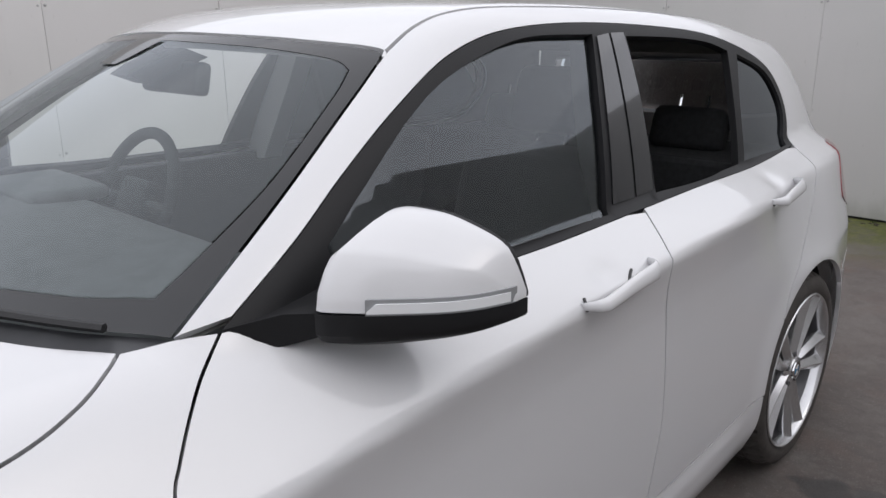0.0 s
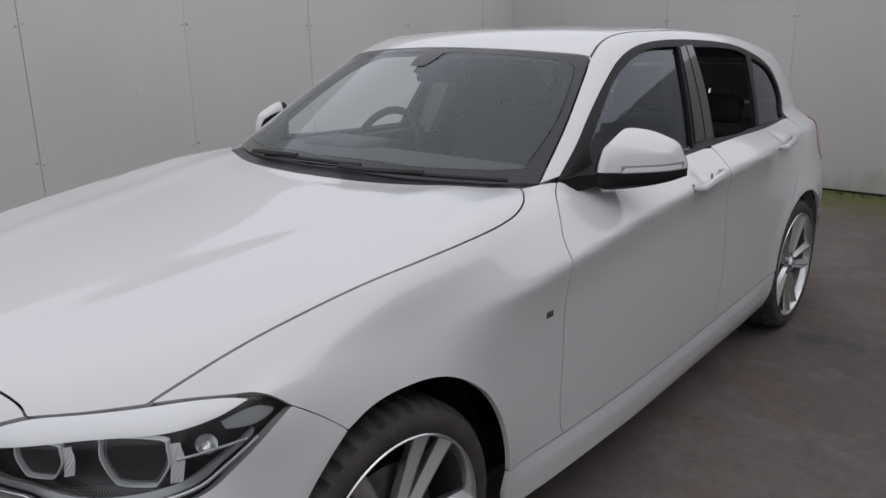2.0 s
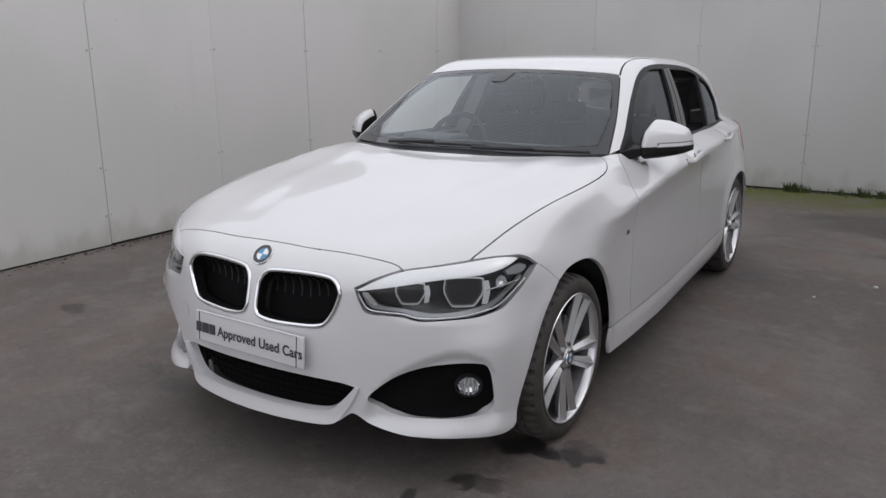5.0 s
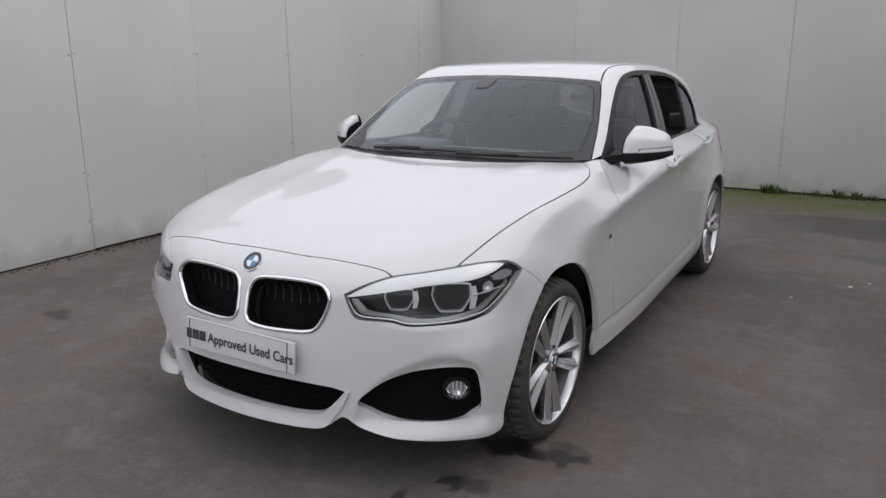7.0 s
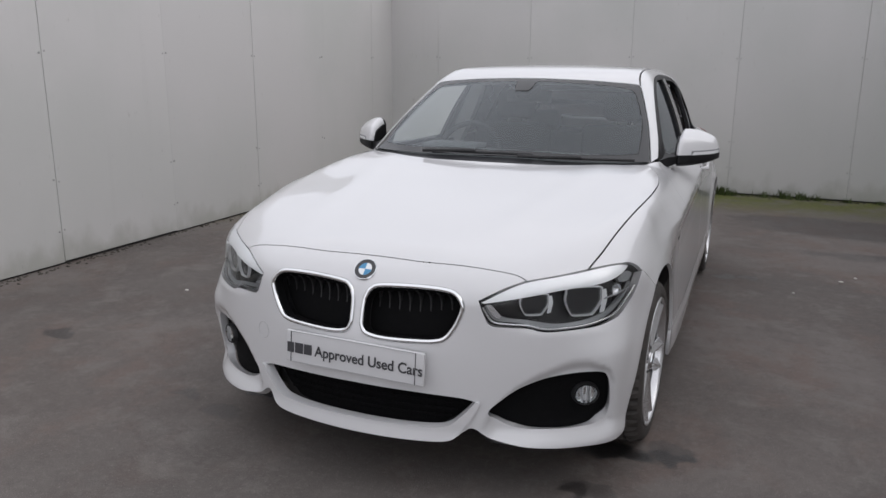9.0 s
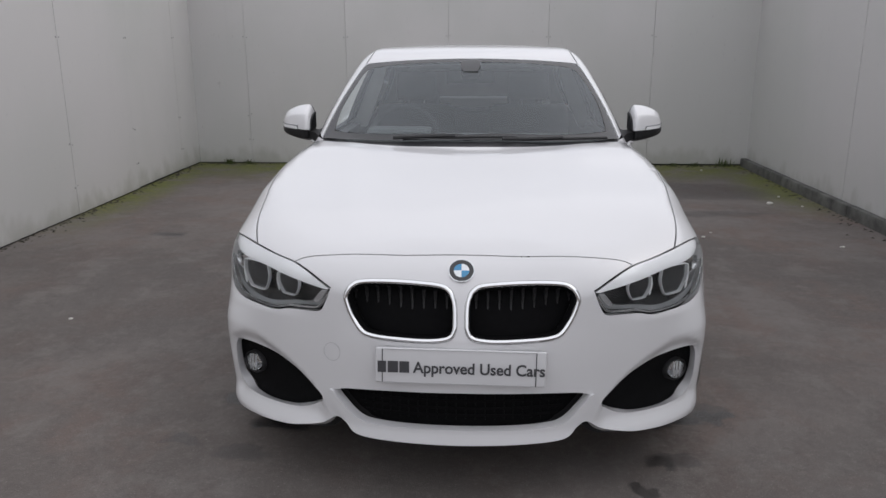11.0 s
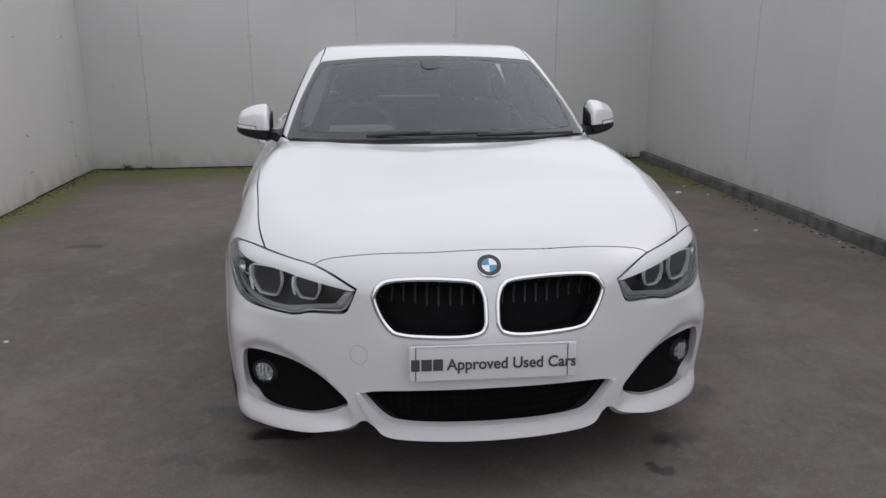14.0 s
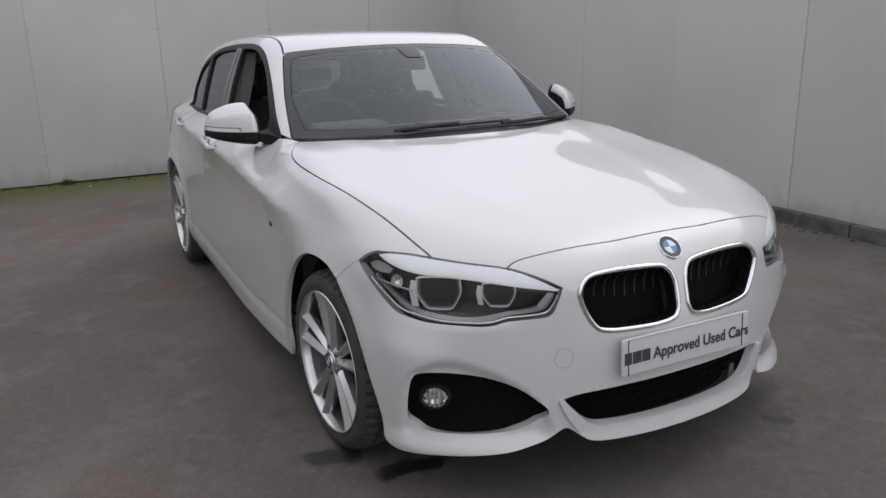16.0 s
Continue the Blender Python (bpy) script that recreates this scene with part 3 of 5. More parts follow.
# ground: one sheet to the horizon
gv, gf = [], []
xs = [-400, -60, -12, *np.linspace(-4, 4, 9), 12, 60, 400]
ys = [-400, -60, -12, *np.linspace(-5, 7, 13), 20, 60, 400]
for y in ys:
    for x in xs:
        gv.append((x, y, 0))
for j in range(len(ys) - 1):
    for i in range(len(xs) - 1):
        a = j * len(xs) + i
        gf.append((a, a + 1, a + 1 + len(xs), a + len(xs)))
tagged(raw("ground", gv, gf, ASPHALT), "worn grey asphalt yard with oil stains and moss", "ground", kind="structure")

WALL_H = 2.62


def sheet_wall(name, origin, along, out, joints, end, label, bolts, gap=.0013):
    """A wall of coated sheets with dark joints, bolts on the joints and a gap over the ground."""
    o, u, n = Vector(origin), Vector(along).normalized(), Vector(out).normalized()
    m = Matrix((u, -n, Vector((0, 0, 1)))).transposed().to_4x4()
    m.translation = o
    bm = bmesh.new()
    box(bm, joints[0], end, .02, .14, 0, WALL_H, m)
    w = tagged(part(name, bm, DARK_GAP), label, "wall", kind="structure")
    edges = list(joints) + [end]
    rnd = random.Random(name)
    for a, b_ in zip(edges, edges[1:]):
        bm = bmesh.new()
        lean = rnd.uniform(-.004, .004)
        box(bm, a + gap, b_ - gap, lean - .003, lean + .018, .012 + rnd.uniform(0, .014), WALL_H, m, .002, 1)
        part("panel", bm, WALL, w)
    if bolts:
        bm = bmesh.new()
        lathe(bm, [(.0001, .006), (.006, .005), (.009, .001), (.009, -.002)], 8, Matrix.Rotation(radians(90), 4, "Z"))
        bm2 = bm
        me = bpy.data.meshes.new("bolt")
        bmesh.ops.recalc_face_normals(bm2, faces=bm2.faces)
        bm2.to_mesh(me)
        bm2.free()
        me.materials.append(BOLT)
        for a in joints[1:]:
            for z in bolts:
                for dx in (-.022, .020):
                    ob = new("bolt", me)
                    ob.parent = w
                    ob.matrix_basis = m @ pose(a + dx, -.004, z + rnd.uniform(-.012, .012), 0, 0, 180)
    return w


sheet_wall("wall_left", (-3.40, 6.28, 0), (0, -1, 0), (1, 0, 0), [-.02, .55, 1.74, 2.95, 4.13, 5.29, 6.48, 7.68, 8.88, 10.08], 11.28, "pale grey coated sheet wall with bolted joints", (.25, .61, 1.49))
sheet_wall("wall_back", (-3.40, 6.28, 0), (1, 0, 0), (0, -1, 0), [0, .66, 1.86, 3.07, 4.23, 5.44], 6.65, "pale grey coated sheet wall closing the yard", (.30, .59, 1.5), .0008)
sheet_wall("wall_right", (3.225, 6.28, 0), (0, -1, 0), (-1, 0, 0), [0, 1.22, 2.50, 3.72, 4.95, 6.15, 7.35, 8.55], 9.75, "pale grey coated sheet wall above a kerb", (), .0008)

# kerb along the right wall, in laid lengths
kerb = tagged(new("kerb"), "dark weathered concrete kerb along the foot of the wall", "kerb", kind="structure")
y = 6.26
rnd = random.Random(4)
while y > -3.4:
    L_ = .914
    bm = bmesh.new()
    box(bm, 3.150 + rnd.uniform(-.004, .004), 3.224, y - L_ + .006, y - .002, -.05, .098 + rnd.uniform(-.004, .004), None, .014, 2)
    part("kerb_stone", bm, KERB, kerb, smooth=50)
    y -= L_

# weeds at the foot of the walls
def weed(x, y, size, blades, seed, label):
    r = random.Random(seed)
    vs, fs = [], []
    for i in range(blades):
        a, lean, h = r.uniform(0, 6.283), r.uniform(.1, .9), size * r.uniform(.45, 1)
        w_ = size * r.uniform(.035, .075)
        bx, by = r.gauss(0, size * .35), r.gauss(0, size * .18)
        dx, dy = math.cos(a), math.sin(a)
        k = len(vs)
        for t in (0, .35, .7, 1):
            c = (bx + dx * lean * h * t * t, by + dy * lean * h * t * t * .7, h * t * (1 - .25 * lean * t))
            ww = w_ * (1 - t) ** .6 * (1 if t else .6)
            vs += [(c[0] - dy * ww, c[1] + dx * ww, c[2]), (c[0] + dy * ww, c[1] - dx * ww, c[2])]
        fs += [(k + 2 * j, k + 2 * j + 1, k + 2 * j + 3, k + 2 * j + 2) for j in range(3)]
    ob = raw("weed", vs, fs, WEED, None, "", True)
    ob.location = (x, y, 0)
    return tagged(ob, label, "weed", "weeds along the walls")


for i, (x, y, s, n) in enumerate(((.74, 6.2, .13, 90), (.86, 6.21, .10, 50), (1.0, 6.22, .06, 20), (1.22, 6.2, .09, 40), (1.42, 6.21, .12, 60), (1.60, 6.2, .11, 80), (1.75, 6.2, .08, 40), (2.05, 6.2, .07, 40),
                               (-3.02, 6.2, .09, 70), (-2.78, 6.21, .08, 40), (-1.38, 6.2, .09, 70), (2.93, 6.2, .12, 34), (2.6, 6.2, .07, 50), (2.35, 6.21, .06, 40), (.2, 6.22, .04, 20), (-.3, 6.22, .04, 20))):
    weed(x, y, s, n, i, "tuft of green weeds at the foot of the wall" if s > .07 else "small low weed at the foot of the wall")

# pebbles and litter
for i, (x, y, s) in enumerate(((2.665, 2.49, .015), (2.694, 4.01, .025), (2.95, 3.915, .010), (2.9, 4.35, .012), (3.08, 2.35, .008), (3.1, 2.1, .008), (1.75, 2.75, .014), (1.85, 2.9, .010), (1.45, 2.35, .008), (-1.2, 5.95, .012), (2.6, 5.9, .012), (-2.14, .82, .012))):
    bm = bmesh.new()
    bmesh.ops.create_icosphere(bm, subdivisions=2, radius=s)
    r = random.Random(i)
    for v in bm.verts:
        v.co = Vector((v.co.x * 1.2, v.co.y * .8, v.co.z * .55)) * r.uniform(.8, 1.15)
        v.co.z += s * .42
    ob = part("pebble", bm, PALE_BIT, None, "", smooth=60)
    ob.location = (x, y, 0)
    tagged(ob, "small pale chip of stone lying on the asphalt", "pebble", "pale chips on the asphalt")

# dark crumbs of dirt along the foot of the walls
r = random.Random(9)
vs, fs = [], []
for i in range(900):
    t = r.random()
    if t < .45:
        x, y = -3.39 + abs(r.gauss(0, .05)), r.uniform(-1.5, 6.2)
    elif t < .85:
        x, y = r.uniform(-3.3, 3.1), 6.25 - abs(r.gauss(0, .05))
    else:
        x, y = 3.14 - abs(r.gauss(0, .06)), r.uniform(.5, 6.2)
    s = r.uniform(.004, .016)
    k = len(vs)
    for dx, dy in ((-1, -.6), (1, -.8), (.8, .9), (-.9, .7)):
        vs.append((x + dx * s * r.uniform(.7, 1.4), y + dy * s * r.uniform(.5, 1.2), 0))
    vs.append((x + r.uniform(-.3, .3) * s, y, s * r.uniform(.4, .9)))
    fs += [(k, k + 1, k + 4), (k + 1, k + 2, k + 4), (k + 2, k + 3, k + 4), (k + 3, k, k + 4)]
tagged(raw("dirt_crumbs", vs, fs, MOSS_BIT), "dark crumbs of dirt and moss along the foot of the walls", "dirt", kind="stuff")


# ---- car ----
car = tagged(new("car"), "white five-door hatchback car with silver double-spoke wheels parked on asphalt", "car")


def arc(y, z, r, a0, a1, n=24, x=.88):
    """Points on a wheel arch, degrees from straight back, upwards."""
    return [np.array((x, y + r * math.cos(radians(a)), z + r * math.sin(radians(a)))) for a in np.linspace(a0, a1, n)]


# seams that two panels share
HOOD_FRONT = path([(0, -.640, .79), (.184, -.637, .786), (.38, -.624, .779), (.495, -.607, .766), (.538, -.608, .752)])
LAMP_TOP_A = path([(.41, -.698, .697), (.47, -.66, .727), (.538, -.608, .752)])
LAMP_TOP_B = path([(.538, -.608, .752), (.62, -.545, .765), (.70, -.462, .772)])
LAMP_TOP_C = path([(.70, -.462, .772), (.787, -.360, .780), (.811, -.316, .777), (.828, -.286, .764), (.845, -.258, .741)])
LAMP_LOW = path([(.845, -.258, .741), (.842, -.305, .712), (.826, -.380, .658), (.808, -.426, .627), (.782, -.470, .614), (.738, -.527, .605), (.64, -.613, .602), (.60, -.640, .605), (.565, -.655, .614), (.51, -.68, .617), (.453, -.697, .621), (.432, -.702, .648), (.41, -.698, .697)])
HOOD_SIDE = path([(.70, -.462, .772), (.726, -.37, .812), (.746, -.2, .853), (.767, -.04, .888), (.788, .16, .915), (.803, .31, .934), (.806, .44, .947), (.794, .54, .960), (.765, .61, .973), (.725, .66, .98), (.695, .688, .984)])
HOOD_REAR = path([(.695, .688, .984), (.56, .60, .99), (.33, .503, .993), (.15, .465, .992), (0, .455, .990)])
SCREEN_BASE = path([(0, .497, 1.005), (.33, .547, 1.0), (.56, .645, .995), (.714, .748, .985)])
SCREEN_SIDE = path([(.714, .748, .985), (.668, .955, 1.127), (.612, 1.14, 1.255), (.575, 1.240, 1.312)])
SCREEN_TOP = path([(.575, 1.240, 1.312), (.545, 1.256, 1.324), (.40, 1.210, 1.338), (.2, 1.166, 1.35), (0, 1.152, 1.353)])
DITCH = path([(.568, 1.262, 1.325), (.55, 1.36, 1.372), (.543, 1.5, 1.395), (.535, 2, 1.408), (.525, 2.5, 1.385), (.51, 2.95, 1.34), (.50, 3.16, 1.29)])
DLO_TOP = path([(.742, .80, .990), (.718, .938, 1.074), (.689, 1.053, 1.149), (.655, 1.2, 1.236), (.620, 1.37, 1.315), (.594, 1.575, 1.356), (.578, 1.9, 1.367), (.577, 2.36, 1.346), (.586, 2.63, 1.302), (.605, 2.85, 1.235), (.63, 2.925, 1.16), (.665, 2.925, 1.075), (.722, 2.85, .992)])
BELT_LINE = path([(.722, 2.85, .992), (.757, 2.42, .985), (.772, 1.82, .976), (.775, 1.4, .968), (.765, 1.1, .972), (.742, .80, .990)])
DOOR_FRONT = path([(.742, .80, .990), (.775, .751, .957), (.81, .713, .928), (.838, .682, .895), (.854, .663, .868), (.872, .645, .80), (.884, .636, .68), (.886, .628, .535), (.888, .614, .44), (.89, .613, .36), (.885, .625, .318)])
DOOR_MID = path([(.772, 1.82, .976), (.844, 1.768, .943), (.884, 1.740, .885), (.862, 1.765, .71), (.853, 1.765, .54), (.864, 1.735, .435), (.875, 1.715, .38), (.884, 1.70, .335)])
DOOR_BACK = path([(.722, 2.85, .992), (.80, 2.79, .94), (.865, 2.70, .85), (.888, 2.56, .72), (.89, 2.47, .64), (.89, 2.432, .572)])
SILL_A = path([(.885, .625, .318), (.886, .5, .321), (.886, .364, .324)])
SILL_B = path([(.884, 1.70, .335), (.887, 1.25, .319), (.886, .95, .314), (.885, .625, .318)])
SILL_C = path([(.886, 2.334, .374), (.886, 2.0, .350), (.884, 1.70, .335)])
FRONT_ARCH_BACK = path([(.88, .352, .275), (.882, .364, .33), (.886, .346, .45), (.888, .29, .555), (.89, .20, .635), (.89, .105, .679), (.888, 0, .692), (.88, -.085, .683), (.873, -.150, .656)], 4)
FRONT_ARCH_NOSE = path([(.873, -.150, .656), (.868, -.20, .612), (.86, -.255, .55), (.853, -.306, .465), (.845, -.350, .37), (.834, -.372, .29), (.83, -.382, .21)], 4)
REAR_ARCH_DOOR = arc(2.69, .318, .356, 135.5, 171)

CORNER = path([(.845, -.258, .741), (.862, -.205, .704), (.873, -.150, .656)])


def rev(p, end):
    """A path backwards; end: its last point, which paths leave out."""
    return [np.array(end, float)] + list(reversed(p))[:-1]


# outer panels
hood = panel("hood", mirrored(HOOD_FRONT + LAMP_TOP_B + HOOD_SIDE + HOOD_REAR + [np.array((0, .455, .990))]), PAINT, car, lip=.02)
panel("cowl", mirrored(rev(HOOD_REAR, (0, .455, .990)) + [np.array((.695, .688, .984)), np.array((.714, .748, .985))] + rev(SCREEN_BASE, (.714, .748, .985))[1:]), COWL, car, gap=-.004, res=.03, lip=0, depth=.012, label="black plastic cowl below the windscreen")
fender_line = rev(LAMP_TOP_C, (.845, -.258, .741)) + HOOD_SIDE + [np.array((.695, .688, .984)), np.array((.714, .748, .985))] + DOOR_FRONT + SILL_A + [np.array((.886, .364, .324))] + FRONT_ARCH_BACK[5:] + rev(CORNER, (.873, -.150, .656))
fender_line = list(reversed(fender_line))
pair("fender", fender_line, PAINT, car, res=.018)
LOWER = path([(.822, -.395, .195), (.80, -.44, .188), (.735, -.545, .192), (.64, -.62, .197), (.545, -.668, .204), (.46, -.70, .226), (.405, -.722, .262), (.375, -.732, .249), (.345, -.740, .227), (.27, -.757, .215), (.14, -.775, .209), (0, -.785, .207)])
bumper_half = HOOD_FRONT + rev(LAMP_TOP_A, (.538, -.608, .752)) + rev(LAMP_LOW, (.41, -.698, .697)) + [p + np.array((0, .004, 0)) for p in CORNER] + FRONT_ARCH_NOSE + [np.array((.83, -.382, .21))] + LOWER + [np.array((0, -.785, .207))]


def nose_ring(pts, n=6):
    """A closed curve on the nose from its half width and height."""
    ring = np.array(ring_path([(x, 0, z) for x, z in pts], n))
    ahead, behind = np.full(len(ring), -1.0), np.full(len(ring), .2)
    for _ in range(30):
        ring[:, 1] = (ahead + behind) / 2
        inner = skin(ring) < 0
        ahead, behind = np.where(inner, ahead, ring[:, 1]), np.where(inner, ring[:, 1], behind)
    return list(ring)


KIDNEY = nose_ring([(.014, .655), (.020, .682), (.034, .706), (.072, .722), (.20, .7285), (.305, .727), (.345, .712), (.364, .684), (.363, .658), (.344, .610), (.314, .568), (.279, .554), (.216, .549), (.100, .547), (.036, .557), (.016, .582), (.013, .610)])
FOG = nose_ring([(.452, .322), (.485, .362), (.54, .405), (.61, .434), (.69, .447), (.740, .449), (.774, .444), (.789, .426), (.795, .39), (.796, .33), (.789, .285), (.769, .264), (.73, .257), (.65, .257), (.54, .265), (.478, .290)])
INTAKE = mirrored([(x, -.77, z) for x, z in path([(0, .382), (.2, .379), (.36, .370), (.424, .358)]) + path([(.424, .358), (.40, .332), (.355, .290), (.325, .272), (.29, .265), (.2, .262), (0, .261)]) + [(0, .261)]])
flipx = lambda ps: [np.array(p) * np.array((-1, 1, 1)) for p in ps]
panel("front_bumper", mirrored(bumper_half), PAINT, car, proj="nose", holes=[KIDNEY, flipx(KIDNEY), FOG, flipx(FOG), INTAKE], res=.0120, lip=.03)
LIP_LINE = mirrored([(x, -.77, z) for x, z in path([(0, .208), (.14, .210), (.27, .216), (.335, .227), (.372, .252), (.41, .298), (.440, .352), (.436, .362)])] + [(.424, -.77, .3585)] + [(x, -.77, z) for x, z in path([(.424, .3585), (.40, .332), (.355, .290), (.325, .272), (.29, .265), (.2, .262), (0, .261)])] + [(0, -.77, .261)])
panel("front_lip", LIP_LINE, PAINT, car, proj="nose", gap=0, res=.014, lip=.02, depth=-.010, label="white painted lip round the air intake")
pair("front_door", DOOR_FRONT + [np.array((.885, .625, .318))] + rev(SILL_B, (.885, .625, .318))[1:] + rev(DOOR_MID, (.884, 1.70, .335)) + [p for p in BELT_LINE if p[1] < 1.815], PAINT, car, res=.016)
pair("rear_door", DOOR_MID + rev(SILL_C, (.884, 1.70, .335)) + rev(REAR_ARCH_DOOR, (.886, 2.334, .374)) + rev(DOOR_BACK, (.89, 2.432, .572)) + [p for p in BELT_LINE if 1.825 < p[1] < 2.84], PAINT, car, res=.016)
pair("sill", SILL_A[:-1] + path([(.886, .364, .324), (.885, .345, .265), (.87, .36, .212)]) + path([(.87, .36, .212), (.87, 1.2, .205), (.87, 1.9, .212), (.87, 2.28, .228)]) + path([(.87, 2.28, .225), (.88, 2.325, .29), (.886, 2.334, .374)]) + SILL_C + SILL_B, PAINT, car, res=.014)
quarter = SCREEN_SIDE + DITCH + path([(.50, 3.16, 1.29), (.57, 3.24, 1.17), (.64, 3.33, 1.02), (.70, 3.39, .94)]) + path([(.70, 3.39, .94), (.77, 3.30, .86), (.79, 3.22, .74), (.80, 3.2, .62)]) + path([(.80, 3.2, .62), (.85, 3.05, .58), (.87, 2.97, .54)]) + arc(2.69, .318, .356, 38, 135.5) + rev(DOOR_BACK, (.89, 2.432, .572)) + rev(DLO_TOP, (.722, 2.85, .992))
pair("body_side", quarter, PAINT, car, res=.02)
panel("roof", mirrored(rev(SCREEN_TOP, (0, 1.152, 1.353)) + [np.array((.568, 1.262, 1.325))] + DITCH + path([(.50, 3.16, 1.29), (.25, 3.19, 1.295), (0, 3.20, 1.3)]) + [np.array((0, 3.20, 1.3))]), PAINT, car, gap=.0045)
REAR_GLASS = mirrored(path([(0, 3.25, 1.235), (.25, 3.245, 1.23), (.46, 3.23, 1.215)]) + path([(.46, 3.23, 1.215), (.52, 3.28, 1.12), (.57, 3.35, 1.02)]) + path([(.57, 3.35, 1.02), (.3, 3.43, 1.0), (0, 3.44, .995)]) + [np.array((0, 3.44, .995))])
panel("tailgate", mirrored(path([(0, 3.205, 1.285), (.25, 3.195, 1.282), (.50, 3.17, 1.275)]) + path([(.50, 3.17, 1.275), (.57, 3.25, 1.17), (.64, 3.34, 1.02), (.66, 3.42, .93)]) + path([(.66, 3.38, .93), (.62, 3.44, .75), (.5, 3.47, .62), (0, 3.54, .6)]) + [np.array((0, 3.54, .6))]), PAINT, car, proj="tail", res=.05, holes=[REAR_GLASS])
panel("rear_window", REAR_GLASS, GLASS_DARK, car, proj="tail", gap=-.004, lip=0, res=.05, depth=.004, label="dark tinted rear window")
panel("rear_bumper", mirrored(path([(0, 3.54, .595), (.5, 3.47, .61), (.62, 3.42, .62), (.80, 3.2, .61)]) + path([(.80, 3.2, .61), (.85, 3.05, .575), (.87, 2.97, .535)]) + arc(2.69, .318, .356, 36, -20, 12, x=.86) + path([(.84, 3.03, .2), (.7, 3.33, .2), (.4, 3.5, .2), (0, 3.54, .2)]) + [np.array((0, 3.54, .2))]), PAINT, car, proj="tail", res=.05)
pair("tail_lamp", ring_path([(.715, 3.16, .962), (.775, 3.115, .915), (.822, 3.085, .845), (.826, 3.095, .795), (.800, 3.22, .745), (.73, 3.36, .722), (.645, 3.45, .745), (.66, 3.43, .84), (.67, 3.40, .93)], 5), RED_LAMP, car, proj="tail", label="red plastic tail lamp", depth=-.003)

# glass
screen = mirrored(SCREEN_BASE + SCREEN_SIDE + SCREEN_TOP + [np.array((0, 1.152, 1.353))])
inner = mirrored(path([(0, .560, 1.0), (.33, .610, 1.0), (.53, .70, .995), (.640, .775, 1.0)]) + path([(.640, .775, 1.0), (.640, .84, 1.05), (.625, .975, 1.14), (.575, 1.13, 1.255), (.545, 1.19, 1.29)]) + path([(.545, 1.19, 1.29), (.50, 1.195, 1.305), (.40, 1.17, 1.322), (.2, 1.13, 1.335), (0, 1.117, 1.338)]) + [np.array((0, 1.117, 1.338))])
ws = panel("windscreen", inner, SCREEN, car, gap=-.001, lip=0, depth=.002, label="laminated glass windscreen with a dark printed border")
panel("screen_border", screen, FRIT, ws, holes=[inner], gap=.003, lip=0, depth=.002, label="black printed border of the windscreen")
patch = mirrored(path([(0, 1.121, 1.339), (.052, 1.122, 1.339)]) + path([(.052, 1.122, 1.339), (.046, 1.06, 1.308), (.034, 1.025, 1.288)]) + path([(.034, 1.025, 1.288), (0, 1.023, 1.288)]) + [np.array((0, 1.023, 1.288))])
panel("sensor_patch", patch, FRIT, ws, gap=0, lip=0, res=.02, depth=-.001, label="black printed patch over the mirror mount")
W1 = path([(.757, .985, .998), (.766, 1.3, .985), (.770, 1.70, .988)]) + path([(.770, 1.70, .988), (.66, 1.79, 1.2), (.594, 1.862, 1.342)]) + path([(.594, 1.862, 1.342), (.603, 1.6, 1.338), (.632, 1.38, 1.29), (.66, 1.235, 1.228), (.70, 1.09, 1.135), (.728, .985, 1.06)]) + [np.array((.728, .985, 1.06))]
W2 = path([(.762, 1.925, .997), (.757, 2.2, .995), (.752, 2.42, .998)]) + path([(.752, 2.42, .998), (.66, 2.5, 1.16), (.596, 2.572, 1.285)]) + path([(.596, 2.572, 1.285), (.588, 2.45, 1.312), (.587, 2.25, 1.328), (.592, 2.01, 1.336)]) + path([(.592, 2.01, 1.336), (.66, 1.97, 1.19), (.762, 1.925, .997)])
W3 = path([(.75, 2.465, 1.0), (.74, 2.62, 1.0), (.722, 2.81, 1.003)]) + path([(.722, 2.81, 1.003), (.675, 2.89, 1.08), (.64, 2.89, 1.15), (.615, 2.82, 1.222), (.60, 2.635, 1.275)]) + path([(.60, 2.635, 1.275), (.66, 2.54, 1.15), (.75, 2.465, 1.0)])
pair("window_trim", rev(DLO_TOP, (.722, 2.85, .992))[::1] + [np.array((.742, .80, .990))] + rev(BELT_LINE, (.742, .80, .990)), TRIM, car, holes=[W1, W2, W3], gap=.0, res=.025, lip=.02, label="satin black window surround")
pair("b_pillar", path([(.764, 1.727, 1.001), (.665, 1.81, 1.2), (.597, 1.872, 1.338)]) + path([(.597, 1.872, 1.338), (.593, 1.93, 1.345)]) + path([(.593, 1.93, 1.345), (.665, 1.885, 1.2), (.764, 1.823, 1.001)]) + [np.array((.764, 1.823, 1.001))], GLOSS_BLACK, car, gap=.001, lip=.006, depth=-.004, label="gloss black door pillar")
pair("b_pillar", path([(.763, 1.830, 1.001), (.665, 1.893, 1.2), (.593, 1.938, 1.345)]) + path([(.593, 1.938, 1.345), (.590, 2.0, 1.345)]) + path([(.590, 2.0, 1.345), (.665, 1.965, 1.19), (.760, 1.912, 1.003)]) + [np.array((.760, 1.912, 1.003))], GLOSS_BLACK, car, gap=.001, lip=.006, depth=-.004, label="gloss black door pillar")
panel("door_window", W1, GLASS, car, gap=-.006, lip=0, depth=.012, label="closed tinted door glass")
panel("door_window", W2, GLASS_DARK, car, gap=-.006, lip=0, depth=.012, flip=True, label="closed tinted door glass")
